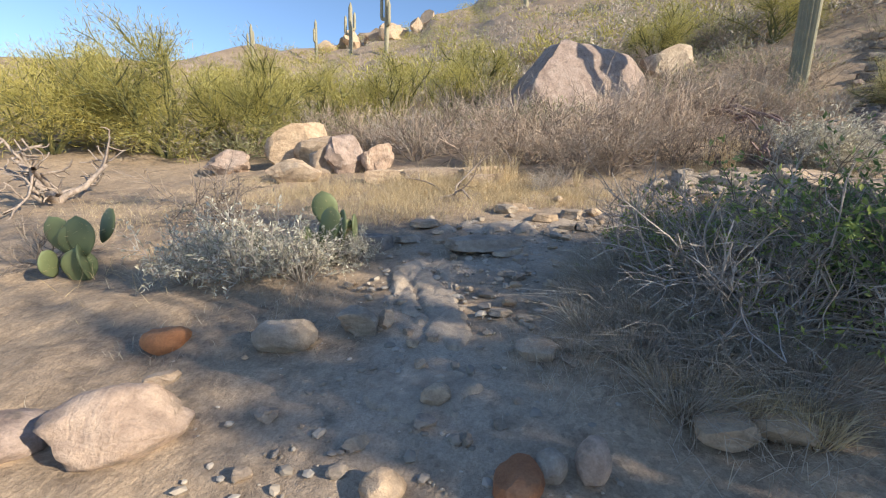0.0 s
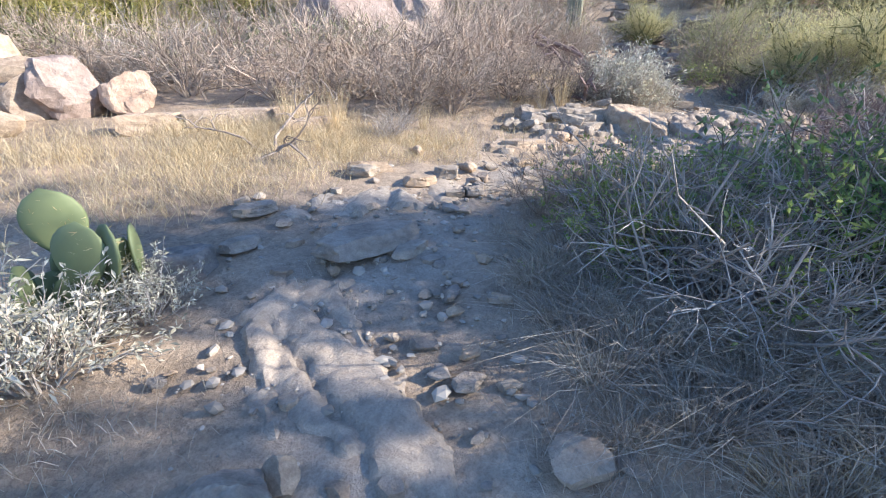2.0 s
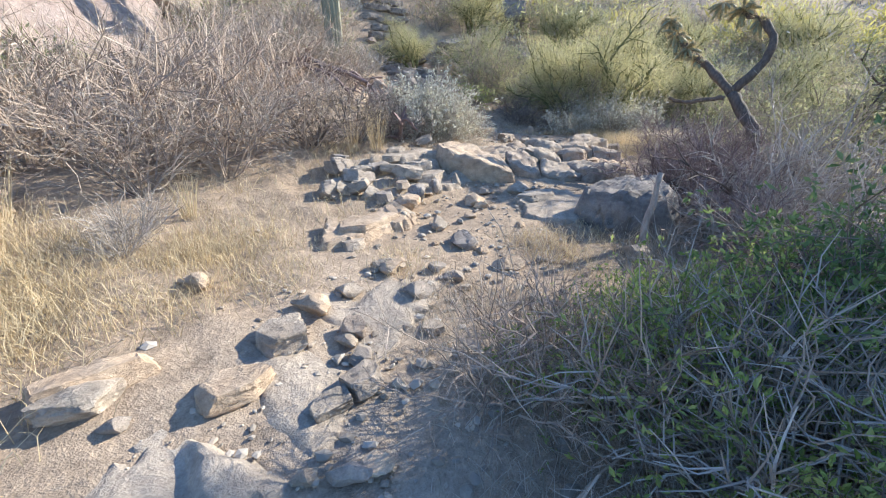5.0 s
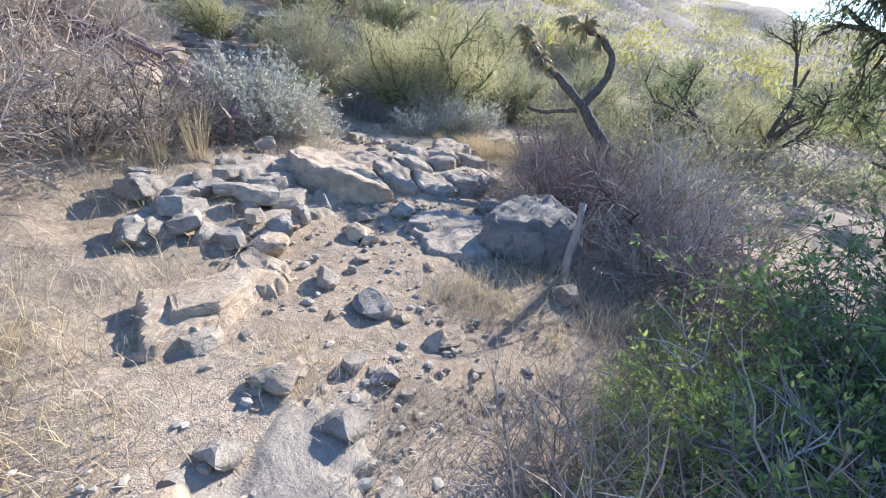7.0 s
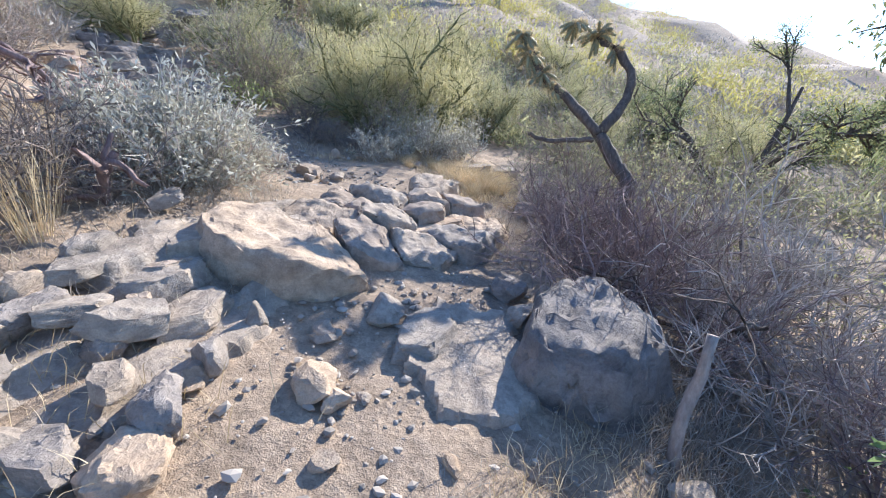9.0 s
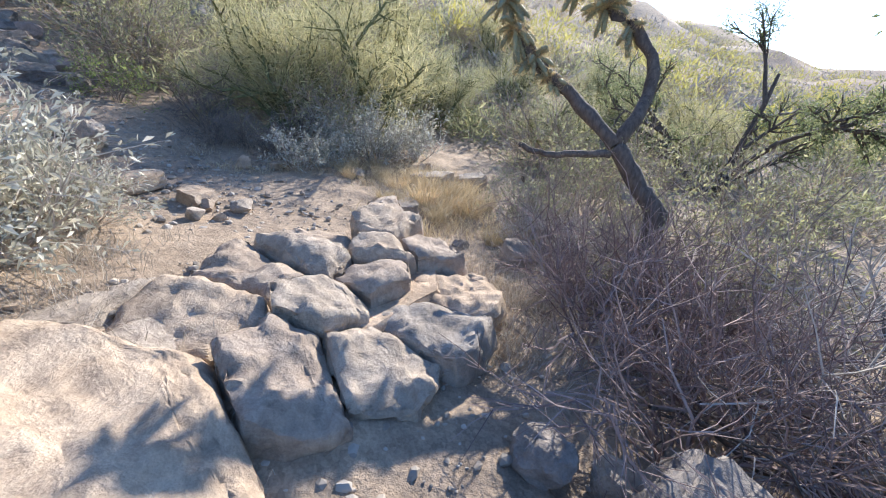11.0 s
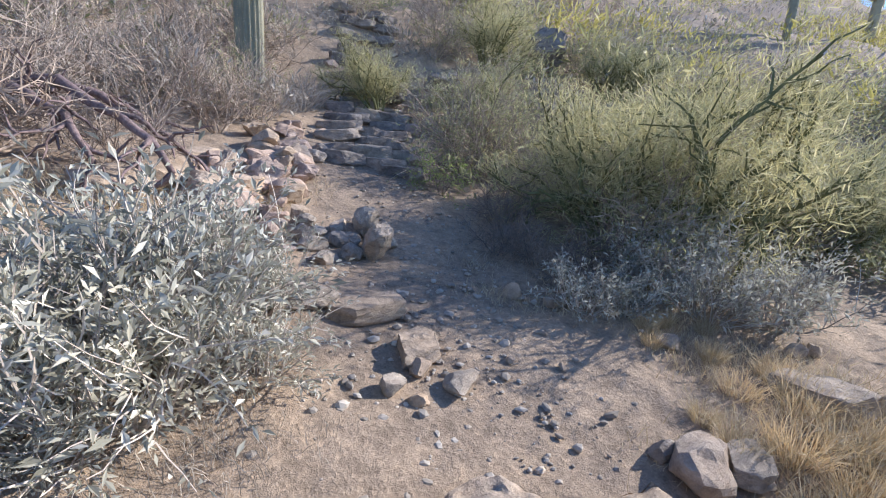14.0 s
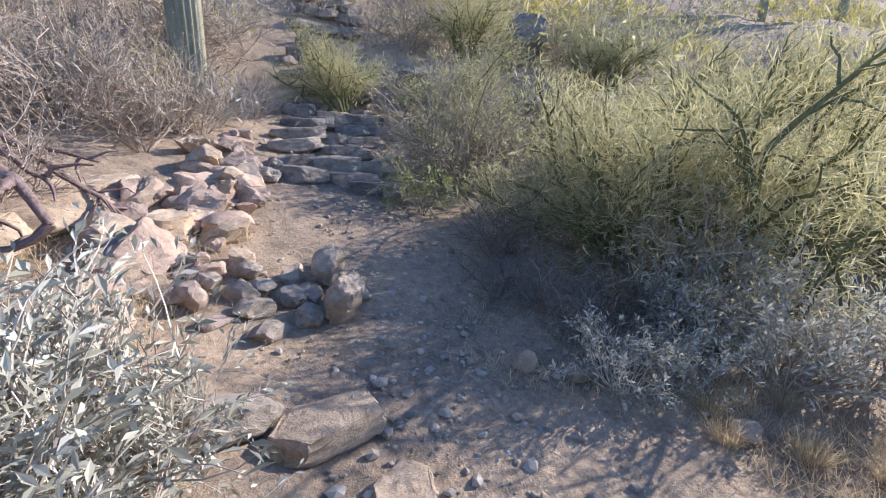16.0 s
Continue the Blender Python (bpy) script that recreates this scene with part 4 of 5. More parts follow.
# far end: standing stones, cairn, pile and steps
rock("stone", 9.28, 8.42, 0.38, 0.28, 0.44, 20, ROCK_GREY, "large blue-grey leaning stone at the trail side", seed=5, sink=0.15, cuts=9, tip=14)
rock("stone", 9.55, 8.85, 0.36, 0.3, 0.42, 50, ROCK_GREY, "large blue-grey upright stone at the trail side", seed=6, sink=0.15, cuts=9)
for i in range(14):
    x, y = 8.75 + (i % 4) * 0.27 + 0.06 * (i % 3), 8.55 + (i // 4) * 0.26
    rock("stone", x, y, 0.30 - 0.02 * (i % 4), 0.22, 0.16 + 0.03 * (i % 3), i * 37, ROCK_GREY, "flat grey stone in a low heap", "heaped stones", seed=i % 7, sink=0.25, cuts=8 + i % 3, tip=i * 11 % 30 - 15)
rng = np.random.default_rng(5)
for i in range(125):
    u, v = rng.uniform(0, 1), rng.normal() * 0.55
    x, y = 8.0 + 2.6 * u + v * 0.5, 9.6 + 1.9 * u ** 1.2 + v
    if trail_distance(x, y) < 0.5:
        continue
    w = 0.14 + 0.5 * rng.uniform() ** 1.6
    rock("stone", x, y, w, w * rng.uniform(0.6, 0.9), w * rng.uniform(0.45, 0.7), rng.uniform(0, 180), ROCK_PINK if rng.uniform() < 0.6 else ROCK_TAN, "pinkish sunlit stone on the slope", "stones on the slope", seed=int(rng.integers(0, 7)), sink=0.25, cuts=int(rng.integers(8, 11)), tip=rng.normal() * 12, roll=rng.normal() * 12)
for k in range(14):
    s = k / 10
    cx, cy = 11.2 + s * 3.6, 10.45 + s * 4.1
    for j in range(3):
        o = (j - 1) * 0.55 + rng.normal() * 0.1
        w = rng.uniform(0.55, 0.95)
        rock("step_stone", cx - 0.75 * o + rng.normal() * 0.06, cy + 0.66 * o + rng.normal() * 0.06, w, w * 0.5, rng.uniform(0.22, 0.32), 139 + rng.normal() * 10, ROCK_DARK if rng.uniform() < 0.8 else ROCK_GREY, "dark flat stone laid as a trail step", "stone steps", seed=int(rng.integers(10, 17)), sink=0.35, kind="step", blocky=0.3, tip=rng.normal() * 4, roll=rng.normal() * 4)
for side in (-1, 1):
    for k in range(9):
        s = k / 8 * 0.9
        x, y = 11.0 + s * 3.6 + side * -0.8 * 0.74, 10.3 + s * 4.1 + side * 0.8 * 0.66
        w = rng.uniform(0.25, 0.5)
        rock("stone", x + rng.normal() * 0.1, y + rng.normal() * 0.1, w, w * 0.7, w * 0.6, rng.uniform(0, 180), ROCK_GREY if rng.uniform() < 0.5 else ROCK_PINK, "weathered stone edging the steps", "stones edging the steps", seed=int(rng.integers(0, 7)), sink=0.25, cuts=9, tip=rng.normal() * 10)
rock("log_stone", 8.40, 7.62, 0.66, 0.36, 0.19, -28, ROCK_TAN, "long flat stone laid across the path's edge", seed=26, sink=0.2, blocky=0.3)
rock("stone", 8.06, 7.98, 0.60, 0.34, 0.26, -25, ROCK_GREY, "long grey stone beside a shrub", seed=24, sink=0.2)
for x, y, w, d, h, t in [(8.32, 9.74, 0.42, 0.32, 0.26, 20), (8.90, 10.19, 0.55, 0.4, 0.34, 50), (8.86, 11.15, 0.6, 0.4, 0.26, 10), (8.12, 10.75, 1.0, 0.7, 0.36, -15), (9.16, 9.50, 0.30, 0.24, 0.2, 70), (7.7, 10.4, 0.8, 0.6, 0.34, 30)]:
    rock("boulder", x, y, w, d, h, t, ROCK_TAN, "pale flat-topped boulder among straw on the slope", "pale slope boulders", seed=int(w * 50) % 5 + 60, sink=0.3, kind="rock", blocky=0.3, tip=6, roll=-5)
# rock pile and great boulders up the slope
for x, y, w, d, h, t, mt in [(-3.9, 12.2, 1.7, 1.3, 1.5, 20, ROCK_TAN), (-5.6, 11.6, 1.3, 1.0, 0.8, 0, ROCK_PINK), (-2.9, 11.5, 1.8, 1.0, 1.0, -10, ROCK_TAN), (-2.2, 10.4, 1.2, 0.8, 1.1, 60, ROCK_PINK), (-1.5, 10.5, 0.8, 0.7, 0.8, 30, ROCK_PINK),
                             (-3.0, 9.4, 1.2, 0.7, 0.6, -15, ROCK_TAN), (-2.7, 10.5, 0.9, 0.8, 0.9, 40, ROCK_TAN), (-3.6, 10.2, 0.7, 0.5, 0.4, 0, ROCK_TAN)]:
    rock("boulder", x, y, w, d, h, t, mt, "tan weathered boulder in a rock pile", "rock pile", seed=int(abs(x) * 10) % 6, sink=0.2, kind="rock")
for x, y, w, d in [(0.1, 9.0, 1.6, 0.7), (1.1, 8.9, 1.2, 0.6), (-1.0, 9.0, 1.0, 0.6), (0.9, 8.0, 0.7, 0.2)]:
    rock("bedrock_slab", x, y, w, d, 0.4, 8, ROCK_TAN, "flat sunlit tan bedrock behind dry grass", "bedrock in the slope", seed=11, sink=0.4, kind="rock", blocky=0.3)
c, f = cut_block([(unit((0.25, -1, 0.35)), 0.50), (unit((1, 0.1, 0.45)), 0.55), (unit((-1, -0.1, 0.6)), 0.50), (unit((-0.2, 1, 0.3)), 0.50), (unit((0.75, -0.75, 0.35)), 0.60)], (unit((0.15, -0.2, 1)), 0.42), 137, 5, 0.95, 0.035, 0.01, 0.02)
great = tagged(new("great_boulder", block_mesh("great_boulder", ROCK_PINK, c, f, 35)), "great reddish-tan angular boulder on the slope", "rock")
great.matrix_basis = pose(5.6, 18.4, ground_z(5.6, 18.4) + 0.85) @ Matrix.Diagonal((3.9, 3.4, 3.4, 1))
rock("boulder", 9.2, 18.6, 2.4, 1.8, 1.7, 20, ROCK_GREY, "grey boulder on the slope", seed=3, sink=0.15, kind="rock")
for x, y, w, h in [(17.2, 9.6, 1.6, 1.2), (18.6, 9.0, 1.4, 1.0), (20, 12, 1.8, 1.5), (15.5, 12.4, 1.2, 0.8), (22, 16, 2.5, 2.0), (24, 10, 2.2, 1.5)]:
    rock("boulder", x, y, w, w * 0.8, h, x * 50, ROCK_DARK, "dark weathered boulder on the scrubby slope", "dark slope boulders", seed=int(x) % 6, sink=0.15, kind="rock")
for i in range(9):
    rock("ridge_rock", -22 + i * 2.3 + (i % 2), 88 + (i * 3) % 5, 3.6 + i % 3, 3, 2.8 + (i * 7) % 3, i * 40, ROCK_TAN, "tan rock outcrop on the ridge", "ridge rocks", seed=i % 6, sink=0.3, kind="rock")

# ---- plants along the first stretch ----
green = lambda: twig_shrub("green_shrub", TWIG_DARK, 11, 1.15, 14, 1.0, 0.011, (4, 6), LEAF_GREEN, (0.05, 0.02), 4)
limeb = lambda: twig_shrub("green_shrub", TWIG_DARK, 12, 1.0, 12, 1.0, 0.010, (4, 6), LEAF_LIME, (0.045, 0.019), 4)
dry = lambda: twig_shrub("dry_shrub", TWIG, 13, 1.2, 18, 0.95, 0.014, (5, 7))
dry2 = lambda: twig_shrub("dry_shrub", TWIG, 14, 1.1, 14, 1.1, 0.012, (5, 7), STRAW_GREY, (0.035, 0.010), 2)
greyb = lambda: twig_shrub("bare_shrub", TWIG_GREY, 15, 1.2, 16, 1.1, 0.015, (5, 7))
dark = lambda: twig_shrub("bare_shrub", TWIG_DARK, 16, 0.9, 13, 1.2, 0.014, (5, 6))
purple = lambda: twig_shrub("dry_shrub", TWIG_PURPLE, 44, 1.0, 17, 1.0, 0.010, (5, 7))
olive = lambda: twig_shrub("olive_shrub", TWIG, 17, 1.2, 13, 0.9, 0.011, (4, 6), LEAF_OLIVE, (0.036, 0.014), 3)
britt = lambda: brittlebush("brittlebush", 18, 0.8, 34, 2300, 0.062)
britt2 = lambda: brittlebush("brittlebush", 19, 0.75, 22, 1700, 0.066)
pale = lambda: brittlebush("pale_shrub", 20, 0.8, 34, 2600, 0.026, STRAW_GREY)
palo = lambda: broom_shrub("palo_verde", PALO, PALO_BARK, 21, 2.4, 9, 15000, 0.9, 0.13, 0.009)
palo2 = lambda: broom_shrub("palo_verde", PALO_DULL, PALO_BARK, 22, 2.0, 9, 14000, 1.0, 0.105, 0.0075)
tuft = lambda: grass_tuft("grass_tuft", STRAW_GREY, 23, 0.46, 420, 0.0045, 1.3, 0.12, 1.2)
tuft2 = lambda: grass_tuft("grass_tuft", STRAW, 24, 0.42, 300, 0.005, 0.75, 0.12, 0.6)
tall = lambda: grass_tuft("stalk_grass", STRAW, 25, 0.75, 60, 0.006, 0.35, 0.08, 0.25)

L_GREEN = "leafy dark green shrub with tangled bare stems below"
for x, y, s, r in [(2.75, 2.75, 0.9, 0), (3.3, 2.6, 1.0, 130), (3.0, 2.25, 0.95, 60), (3.7, 2.0, 0.85, 220)]:
    plant(green, "green", x, y, s, r, L_GREEN, group="green shrubs")
for x, y, s, r in [(2.55, 4.0, 0.42, 20), (2.7, 3.6, 0.62, 100), (2.1, 3.5, 0.74, 60), (2.0, 3.25, 0.5, 190), (2.4, 3.5, 0.75, 280), (2.6, 2.4, 0.9, 200), (3.3, 2.9, 0.85, 250), (2.25, 4.2, 0.36, 300), (2.95, 3.2, 0.75, 330)]:
    plant(limeb, "lime", x, y, s, r, "bright green leafy shrub overhanging the trail", group="green shrubs")
for x, y, s, r in [(2.2, 2.95, 0.75, 0), (2.4, 2.7, 0.75, 80), (2.15, 3.25, 0.6, 150), (2.5, 3.05, 0.8, 230), (2.0, 2.7, 0.6, 20), (2.3, 3.3, 0.75, 300)]:
    plant(greyb, "greyb", x, y, s, r, "bare tangled bleached-grey shrub beside the trail", group="bare shrubs")
for x, y, s, r in [(2.1, 4.3, 0.5, 40), (2.3, 3.8, 0.65, 160), (2.6, 4.35, 0.35, 250)]:
    plant(dry, "dry", x, y, s, r, "dry brown twiggy shrub beside the trail", group="dry shrubs")
for x, y, s, r in [(1.25, 2.35, 1.0, 0), (1.45, 2.75, 1.1, 50), (1.1, 2.75, 0.9, 110), (1.5, 3.15, 1.0, 170), (1.3, 1.95, 0.9, 220), (1.65, 2.3, 1.1, 260), (1.75, 2.75, 1.0, 300), (1.2, 3.1, 0.7, 20), (1.35, 3.5, 0.8, 75), (1.85, 1.95, 1.0, 190),
                   (1.62, 3.6, 0.9, 30), (0.95, 2.45, 0.6, 80), (1.95, 2.4, 1.1, 10), (2.1, 2.05, 1.0, 140)]:
    plant(tuft, "tuft", x, y, s, r, "drooping weathered grey grass tuft at the trail's edge", "grass", "grey grass tufts")
for x, y, s, r in [(1.55, 1.85, 0.7, 0), (1.75, 1.7, 0.7, 100), (1.25, 2.1, 0.5, 40)]:
    plant(tuft2, "tuft2", x, y, s, r, "straw-coloured grass tuft on stones", "grass", "straw tufts")
for x, y, s, r in [(-1.65, 3.8, 0.95, 0), (-1.15, 3.75, 0.72, 120), (-2.15, 3.8, 0.8, 220), (-0.8, 4.05, 0.5, 300)]:
    plant(britt, "britt", x, y, s, r, "low silver-leaved brittlebush in shade", group="brittlebushes")
plant(lambda: prickly_pear("prickly_pear", 31, 10, 0.29), "pearA", -1.0, 4.15, 1.1, 30, "prickly pear with round grey-green pads among brittlebush", "cactus")
plant(lambda: prickly_pear("prickly_pear", 32, 8, 0.29), "pearB", -3.4, 4.05, 1.15, 0, "prickly pear with broad green pads in shade", "cactus")
plant(lambda: prickly_pear("prickly_pear", 33, 5, 0.22), "pearC", -1.85, 4.45, 0.9, 80, "small prickly pear behind brittlebush", "cactus")
for x, y, s, r in [(-3.1, 5.9, 0.95, 0), (-3.9, 4.3, 0.6, 90), (-2.5, 5.2, 0.5, 200)]:
    plant(dark, "dark", x, y, s, r, "dark leafless shrub on open ground", group="dark bare shrubs")
for x, y, s, r in [(0.9, 10.6, 1.25, 0), (-0.6, 11.6, 1.2, 100), (2.2, 10.2, 1.3, 200), (3.2, 9.4, 1.25, 300), (4.3, 9.2, 1.1, 50), (1.9, 11.8, 1.3, 150), (3.6, 10.8, 1.35, 20), (5.2, 9.9, 1.2, 80), (-2.0, 13.2, 1.3, 70), (6.6, 11.3, 1.3, 190), (0.3, 13.5, 1.4, 260), (5.4, 12.4, 1.4, 330)]:
    plant(dry, "dry", x, y, s, r, "rounded dry brown twiggy shrub on the slope", group="dry slope shrubs")
for x, y, s, r in [(2.6, 8.6, 0.95, 0), (3.4, 8.35, 1.0, 90), (1.6, 9.9, 1.0, 180), (4.5, 8.3, 0.9, 270), (2.8, 11.2, 1.2, 45), (4.6, 11.5, 1.2, 145), (7.6, 12.6, 1.2, 215), (-3.2, 14.4, 1.3, 10), (7.9, 10.9, 0.9, 100), (9.1, 13.0, 1.1, 160), (8.1, 13.4, 1.2, 210), (9.6, 12.2, 0.9, 30), (10.2, 13.2, 1.0, 130), (8.9, 14.6, 1.3, 300), (7.0, 12.0, 1.2, 20), (10.4, 15.2, 1.3, 60), (9.5, 13.7, 1.2, 90), (10.5, 12.5, 0.75, 180), (12.0, 15.0, 1.3, 250), (6.2, 13.0, 1.3, 330)]:
    plant(dry2, "dry2", x, y, s, r, "tangled dry grey-brown shrub on the slope", group="dry slope shrubs")
for x, y, s, r in [(2.0, 7.55, 0.62, 0), (1.8, 7.3, 0.5, 100)]:
    plant(pale, "pale", x, y, s, r, "pale straw-coloured fine-twigged low shrub", group="pale shrubs")
for x, y, s, r in [(7.1, 8.0, 1.0, 40), (-1.4, 13.0, 0.9, 0), (11.7, 13.0, 1.0, 120), (12.2, 13.5, 0.9, 220), (5.0, 13.8, 1.0, 60)]:
    plant(pale, "pale", x, y, s, r, "pale rounded low shrub on the slope", group="pale shrubs")
for x, y, s, r in [(0.65, 8.1, 1.0, 0), (1.0, 8.25, 1.1, 80), (0.75, 8.5, 0.9, 150), (1.25, 7.95, 0.9, 220), (2.5, 7.6, 0.7, 30), (5.1, 7.55, 0.9, 100), (5.35, 7.7, 0.85, 200), (4.9, 7.8, 0.8, 300), (-0.2, 7.6, 0.8, 10), (1.5, 8.6, 1.0, 60)]:
    plant(tall, "tall", x, y, s, r, "tall upright straw grass stalks", "grass", "tall straw grass")

# ---- plants along the middle and far stretches ----
for x, y, s, r in [(6.6, 7.75, 1.25, 0), (7.2, 7.55, 0.85, 90), (6.55, 7.35, 0.55, 200)]:
    plant(britt2, "britt2", x, y, s, r, "pale grey-green brittlebush above the trail", group="brittlebushes")
for x, y, s, r in [(6.8, 7.45, 1.1, 0), (7.05, 8.0, 1.35, 100), (7.45, 8.3, 1.25, 200), (6.35, 7.6, 1.0, 300), (7.4, 7.4, 0.7, 50), (7.75, 8.0, 0.8, 10)]:
    plant(britt, "britt", x, y, s, r, "silver-leaved brittlebush close beside the trail", group="brittlebushes")
for x, y, s, r in [(9.95, 6.5, 0.75, 0), (10.2, 6.2, 0.6, 90)]:
    plant(britt2, "britt2", x, y, s, r, "silver-leaved brittlebush at the trail's edge", group="brittlebushes")
for x, y, s, r in [(10.75, 5.6, 0.95, 30), (11.2, 5.1, 1.1, 120), (11.6, 5.9, 1.2, 220), (10.9, 6.2, 0.9, 300)]:
    plant(britt, "britt", x, y, s, r, "tall silver-leaved brittlebush below a palo verde", group="brittlebushes")
for x, y, s, r in [(12.0, 7.0, 1.2, 0), (12.6, 6.1, 1.5, 90), (13.5, 7.4, 1.2, 200)]:
    plant(palo2, "palo2", x, y, s, r, "feathery olive-green palo verde shrub", "tree", "palo verdes")
# dark twigs stand in for the deep shade in the hollow under the palo verde
for x, y, s, r in [(11.0, 7.9, 0.7, 0), (10.6, 7.3, 0.6, 100), (11.5, 8.2, 0.8, 200), (10.3, 6.85, 0.5, 30), (10.8, 6.7, 0.7, 150), (10.5, 7.7, 0.5, 260)]:
    plant(dark, "dark", x, y, s, r, "dark bare shrub standing in for shade beneath a palo verde", group="dark bare shrubs")
for x, y, s, r in [(5.2, 8.0, 0.9, 0), (5.75, 7.7, 0.7, 90), (4.7, 8.3, 0.9, 180), (6.1, 8.3, 0.85, 270)]:
    plant(dark, "dark", x, y, s, r, "dark tangled dead brush above the ledges", group="dark bare shrubs")
for x, y, s, r in [(12.6, 9.5, 1.35, 0), (13.1, 10.2, 1.5, 120), (12.9, 9.4, 1.3, 240), (13.6, 9.9, 1.4, 60)]:
    plant(olive, "olive", x, y, s, r, "olive-green leafy shrub beside the steps", group="olive shrubs")
# added only to thicken the shadow that falls across the trail bend
for x, y, s, r in [(11.5, 6.5, 1.15, 40), (12.3, 6.7, 1.2, 170)]:
    plant(olive, "olive", x, y, s, r, "dense olive-green shrub added under a palo verde to shade the trail", group="olive shrubs")
plant(limeb, "lime", 11.55, 9.35, 0.6, 140, "bright green low bush at the foot of the steps", group="green shrubs")
for x, y, s, r in [(6.75, 4.05, 0.95, 0), (6.15, 3.6, 0.9, 180), (6.9, 3.4, 0.9, 30), (7.25, 3.95, 0.65, 90), (4.4, 3.1, 0.75, 60), (3.75, 3.1, 0.6, 140), (5.3, 3.5, 0.75, 240), (5.9, 4.0, 1.0, 310)]:
    plant(purple, "purple", x, y, s, r, "low dry purplish-brown shrub beside the trail", group="low dry shrubs")
for x, y, s, r in [(7.75, 3.75, 0.75, 0), (8.1, 4.05, 0.7, 80), (8.5, 3.7, 0.85, 160), (7.55, 3.25, 0.8, 240), (8.2, 3.2, 0.9, 300), (7.0, 3.0, 0.8, 50)]:
    plant(pale, "pale", x, y, s, r, "pale straw-coloured brush below the cactus", group="pale shrubs")
for x, y, s, r in [(7.45, 3.55, 0.55, 0), (8.75, 4.1, 0.6, 100), (8.0, 2.9, 0.8, 200), (8.9, 3.4, 0.8, 300), (7.2, 2.8, 0.7, 60)]:
    plant(olive, "olive", x, y, s, r, "sunlit yellow-green bush below the cactus", group="olive shrubs")
for x, y, s, r in [(5.3, 3.2, 0.85, 0), (5.7, 2.9, 0.95, 100), (4.7, 3.15, 0.7, 200), (6.3, 2.8, 1.0, 300)]:
    plant(greyb, "greyb", x, y, s, r, "bare grey fallen branches in shade", group="bare shrubs")
for x, y, s, r in [(3.3, 3.75, 0.28, 300), (3.75, 3.6, 0.24, 30), (3.0, 3.95, 0.26, 90)]:
    plant(limeb, "lime", x, y, s, r, "bright green leafy bush below the trail", group="green shrubs")
for x, y, s, r in [(7.3, 2.6, 1.0, 0), (8.4, 2.2, 1.1, 80), (9.4, 3.0, 1.0, 160), (9.9, 2.0, 1.2, 240), (6.0, 1.9, 1.0, 320), (11.0, 3.2, 1.2, 40), (8.9, 1.0, 1.2, 120)]:
    plant(olive, "olive", x, y, s, r, "yellow-green scrub bush on the slope below", group="olive shrubs")
for x, y, s, r in [(9.5, 4.75, 0.95, 0), (9.2, 5.0, 0.9, 50), (9.75, 4.95, 0.9, 100), (9.35, 4.6, 0.8, 150), (9.05, 4.75, 0.8, 200), (10.05, 5.1, 0.8, 250), (8.75, 4.9, 0.7, 300), (9.6, 5.3, 0.7, 30), (10.0, 5.5, 0.6, 80), (9.0, 5.25, 0.7, 130), (10.1, 6.0, 0.55, 200), (9.85, 5.9, 0.5, 260), (9.0, 4.5, 0.8, 10), (8.3, 4.4, 0.6, 60), (9.3, 4.3, 0.9, 20), (9.7, 4.5, 0.9, 70), (10.1, 4.75, 0.8, 110), (9.15, 5.45, 0.5, 160), (10.3, 5.9, 0.5, 220), (10.45, 5.6, 0.5, 280)]:
    plant(tuft2, "tuft2", x, y, s, r, "straw-coloured grass tuft beside the trail", "grass", "straw tufts")

# ---- trees, cacti and dead wood ----


def mesquite(name, seed, height=4.2, leafy=12000, spread=0.7):
    rng = np.random.default_rng(seed)
    root = new(name)
    g, tips = Geo(), []
    for i in range(4):
        a = i * 1.7 + rng.uniform(-0.3, 0.3)
        grow(g, (0.05 * i, 0, -0.15), (math.cos(a) * spread, math.sin(a) * spread, 0.9), height * rng.uniform(0.55, 0.75), 0.085, 3, rng, tips, (4, 5), 0.2, 0.03, 0.9, 0.5, 6)
    part("trunk", g, BARK, root)
    lg = Geo()
    pick = rng.integers(0, len(tips), leafy)
    p = np.array([tips[i][0] for i in pick]) + rng.normal(size=(leafy, 3)) * 0.07
    d = np.array([unit(tips[i][1]) for i in pick]) + rng.normal(size=(leafy, 3)) * 0.9
    L = 0.07 * rng.uniform(0.6, 1.4, leafy)
    lg.leaves(p, d, L, L * 0.3, rng, 0.2)
    part("leaf_crown", lg, LEAF_MESQUITE, root, kind="stuff")
    return root


mesq = lambda: mesquite("mesquite_tree", 41)
# the second tree is added out of view, to dapple the near ground
for x, y, s, r in [(12.6, -1.3, 1.0, 0), (5.2, -2.6, 0.6, 100)]:
    plant(mesq, "mesq", x, y, s, r, "dark-limbed mesquite tree with thin green foliage", "tree", "mesquite trees")


# unseen shade casters for the first stretch, stretched tall so their shadows reach it
upright = lambda: mesquite("mesquite_tree", 43, 4.6, 13500, 0.42)
for x, y, s, r in [(5.7, -0.45, 0.85, 30), (6.9, -1.0, 0.95, 120), (7.9, -0.95, 0.9, 210)]:
    plant(upright, "upright", x, y, s, r, "upright mesquite tree added out of view to shade the trail", "tree", "mesquite trees", squash=1.8)



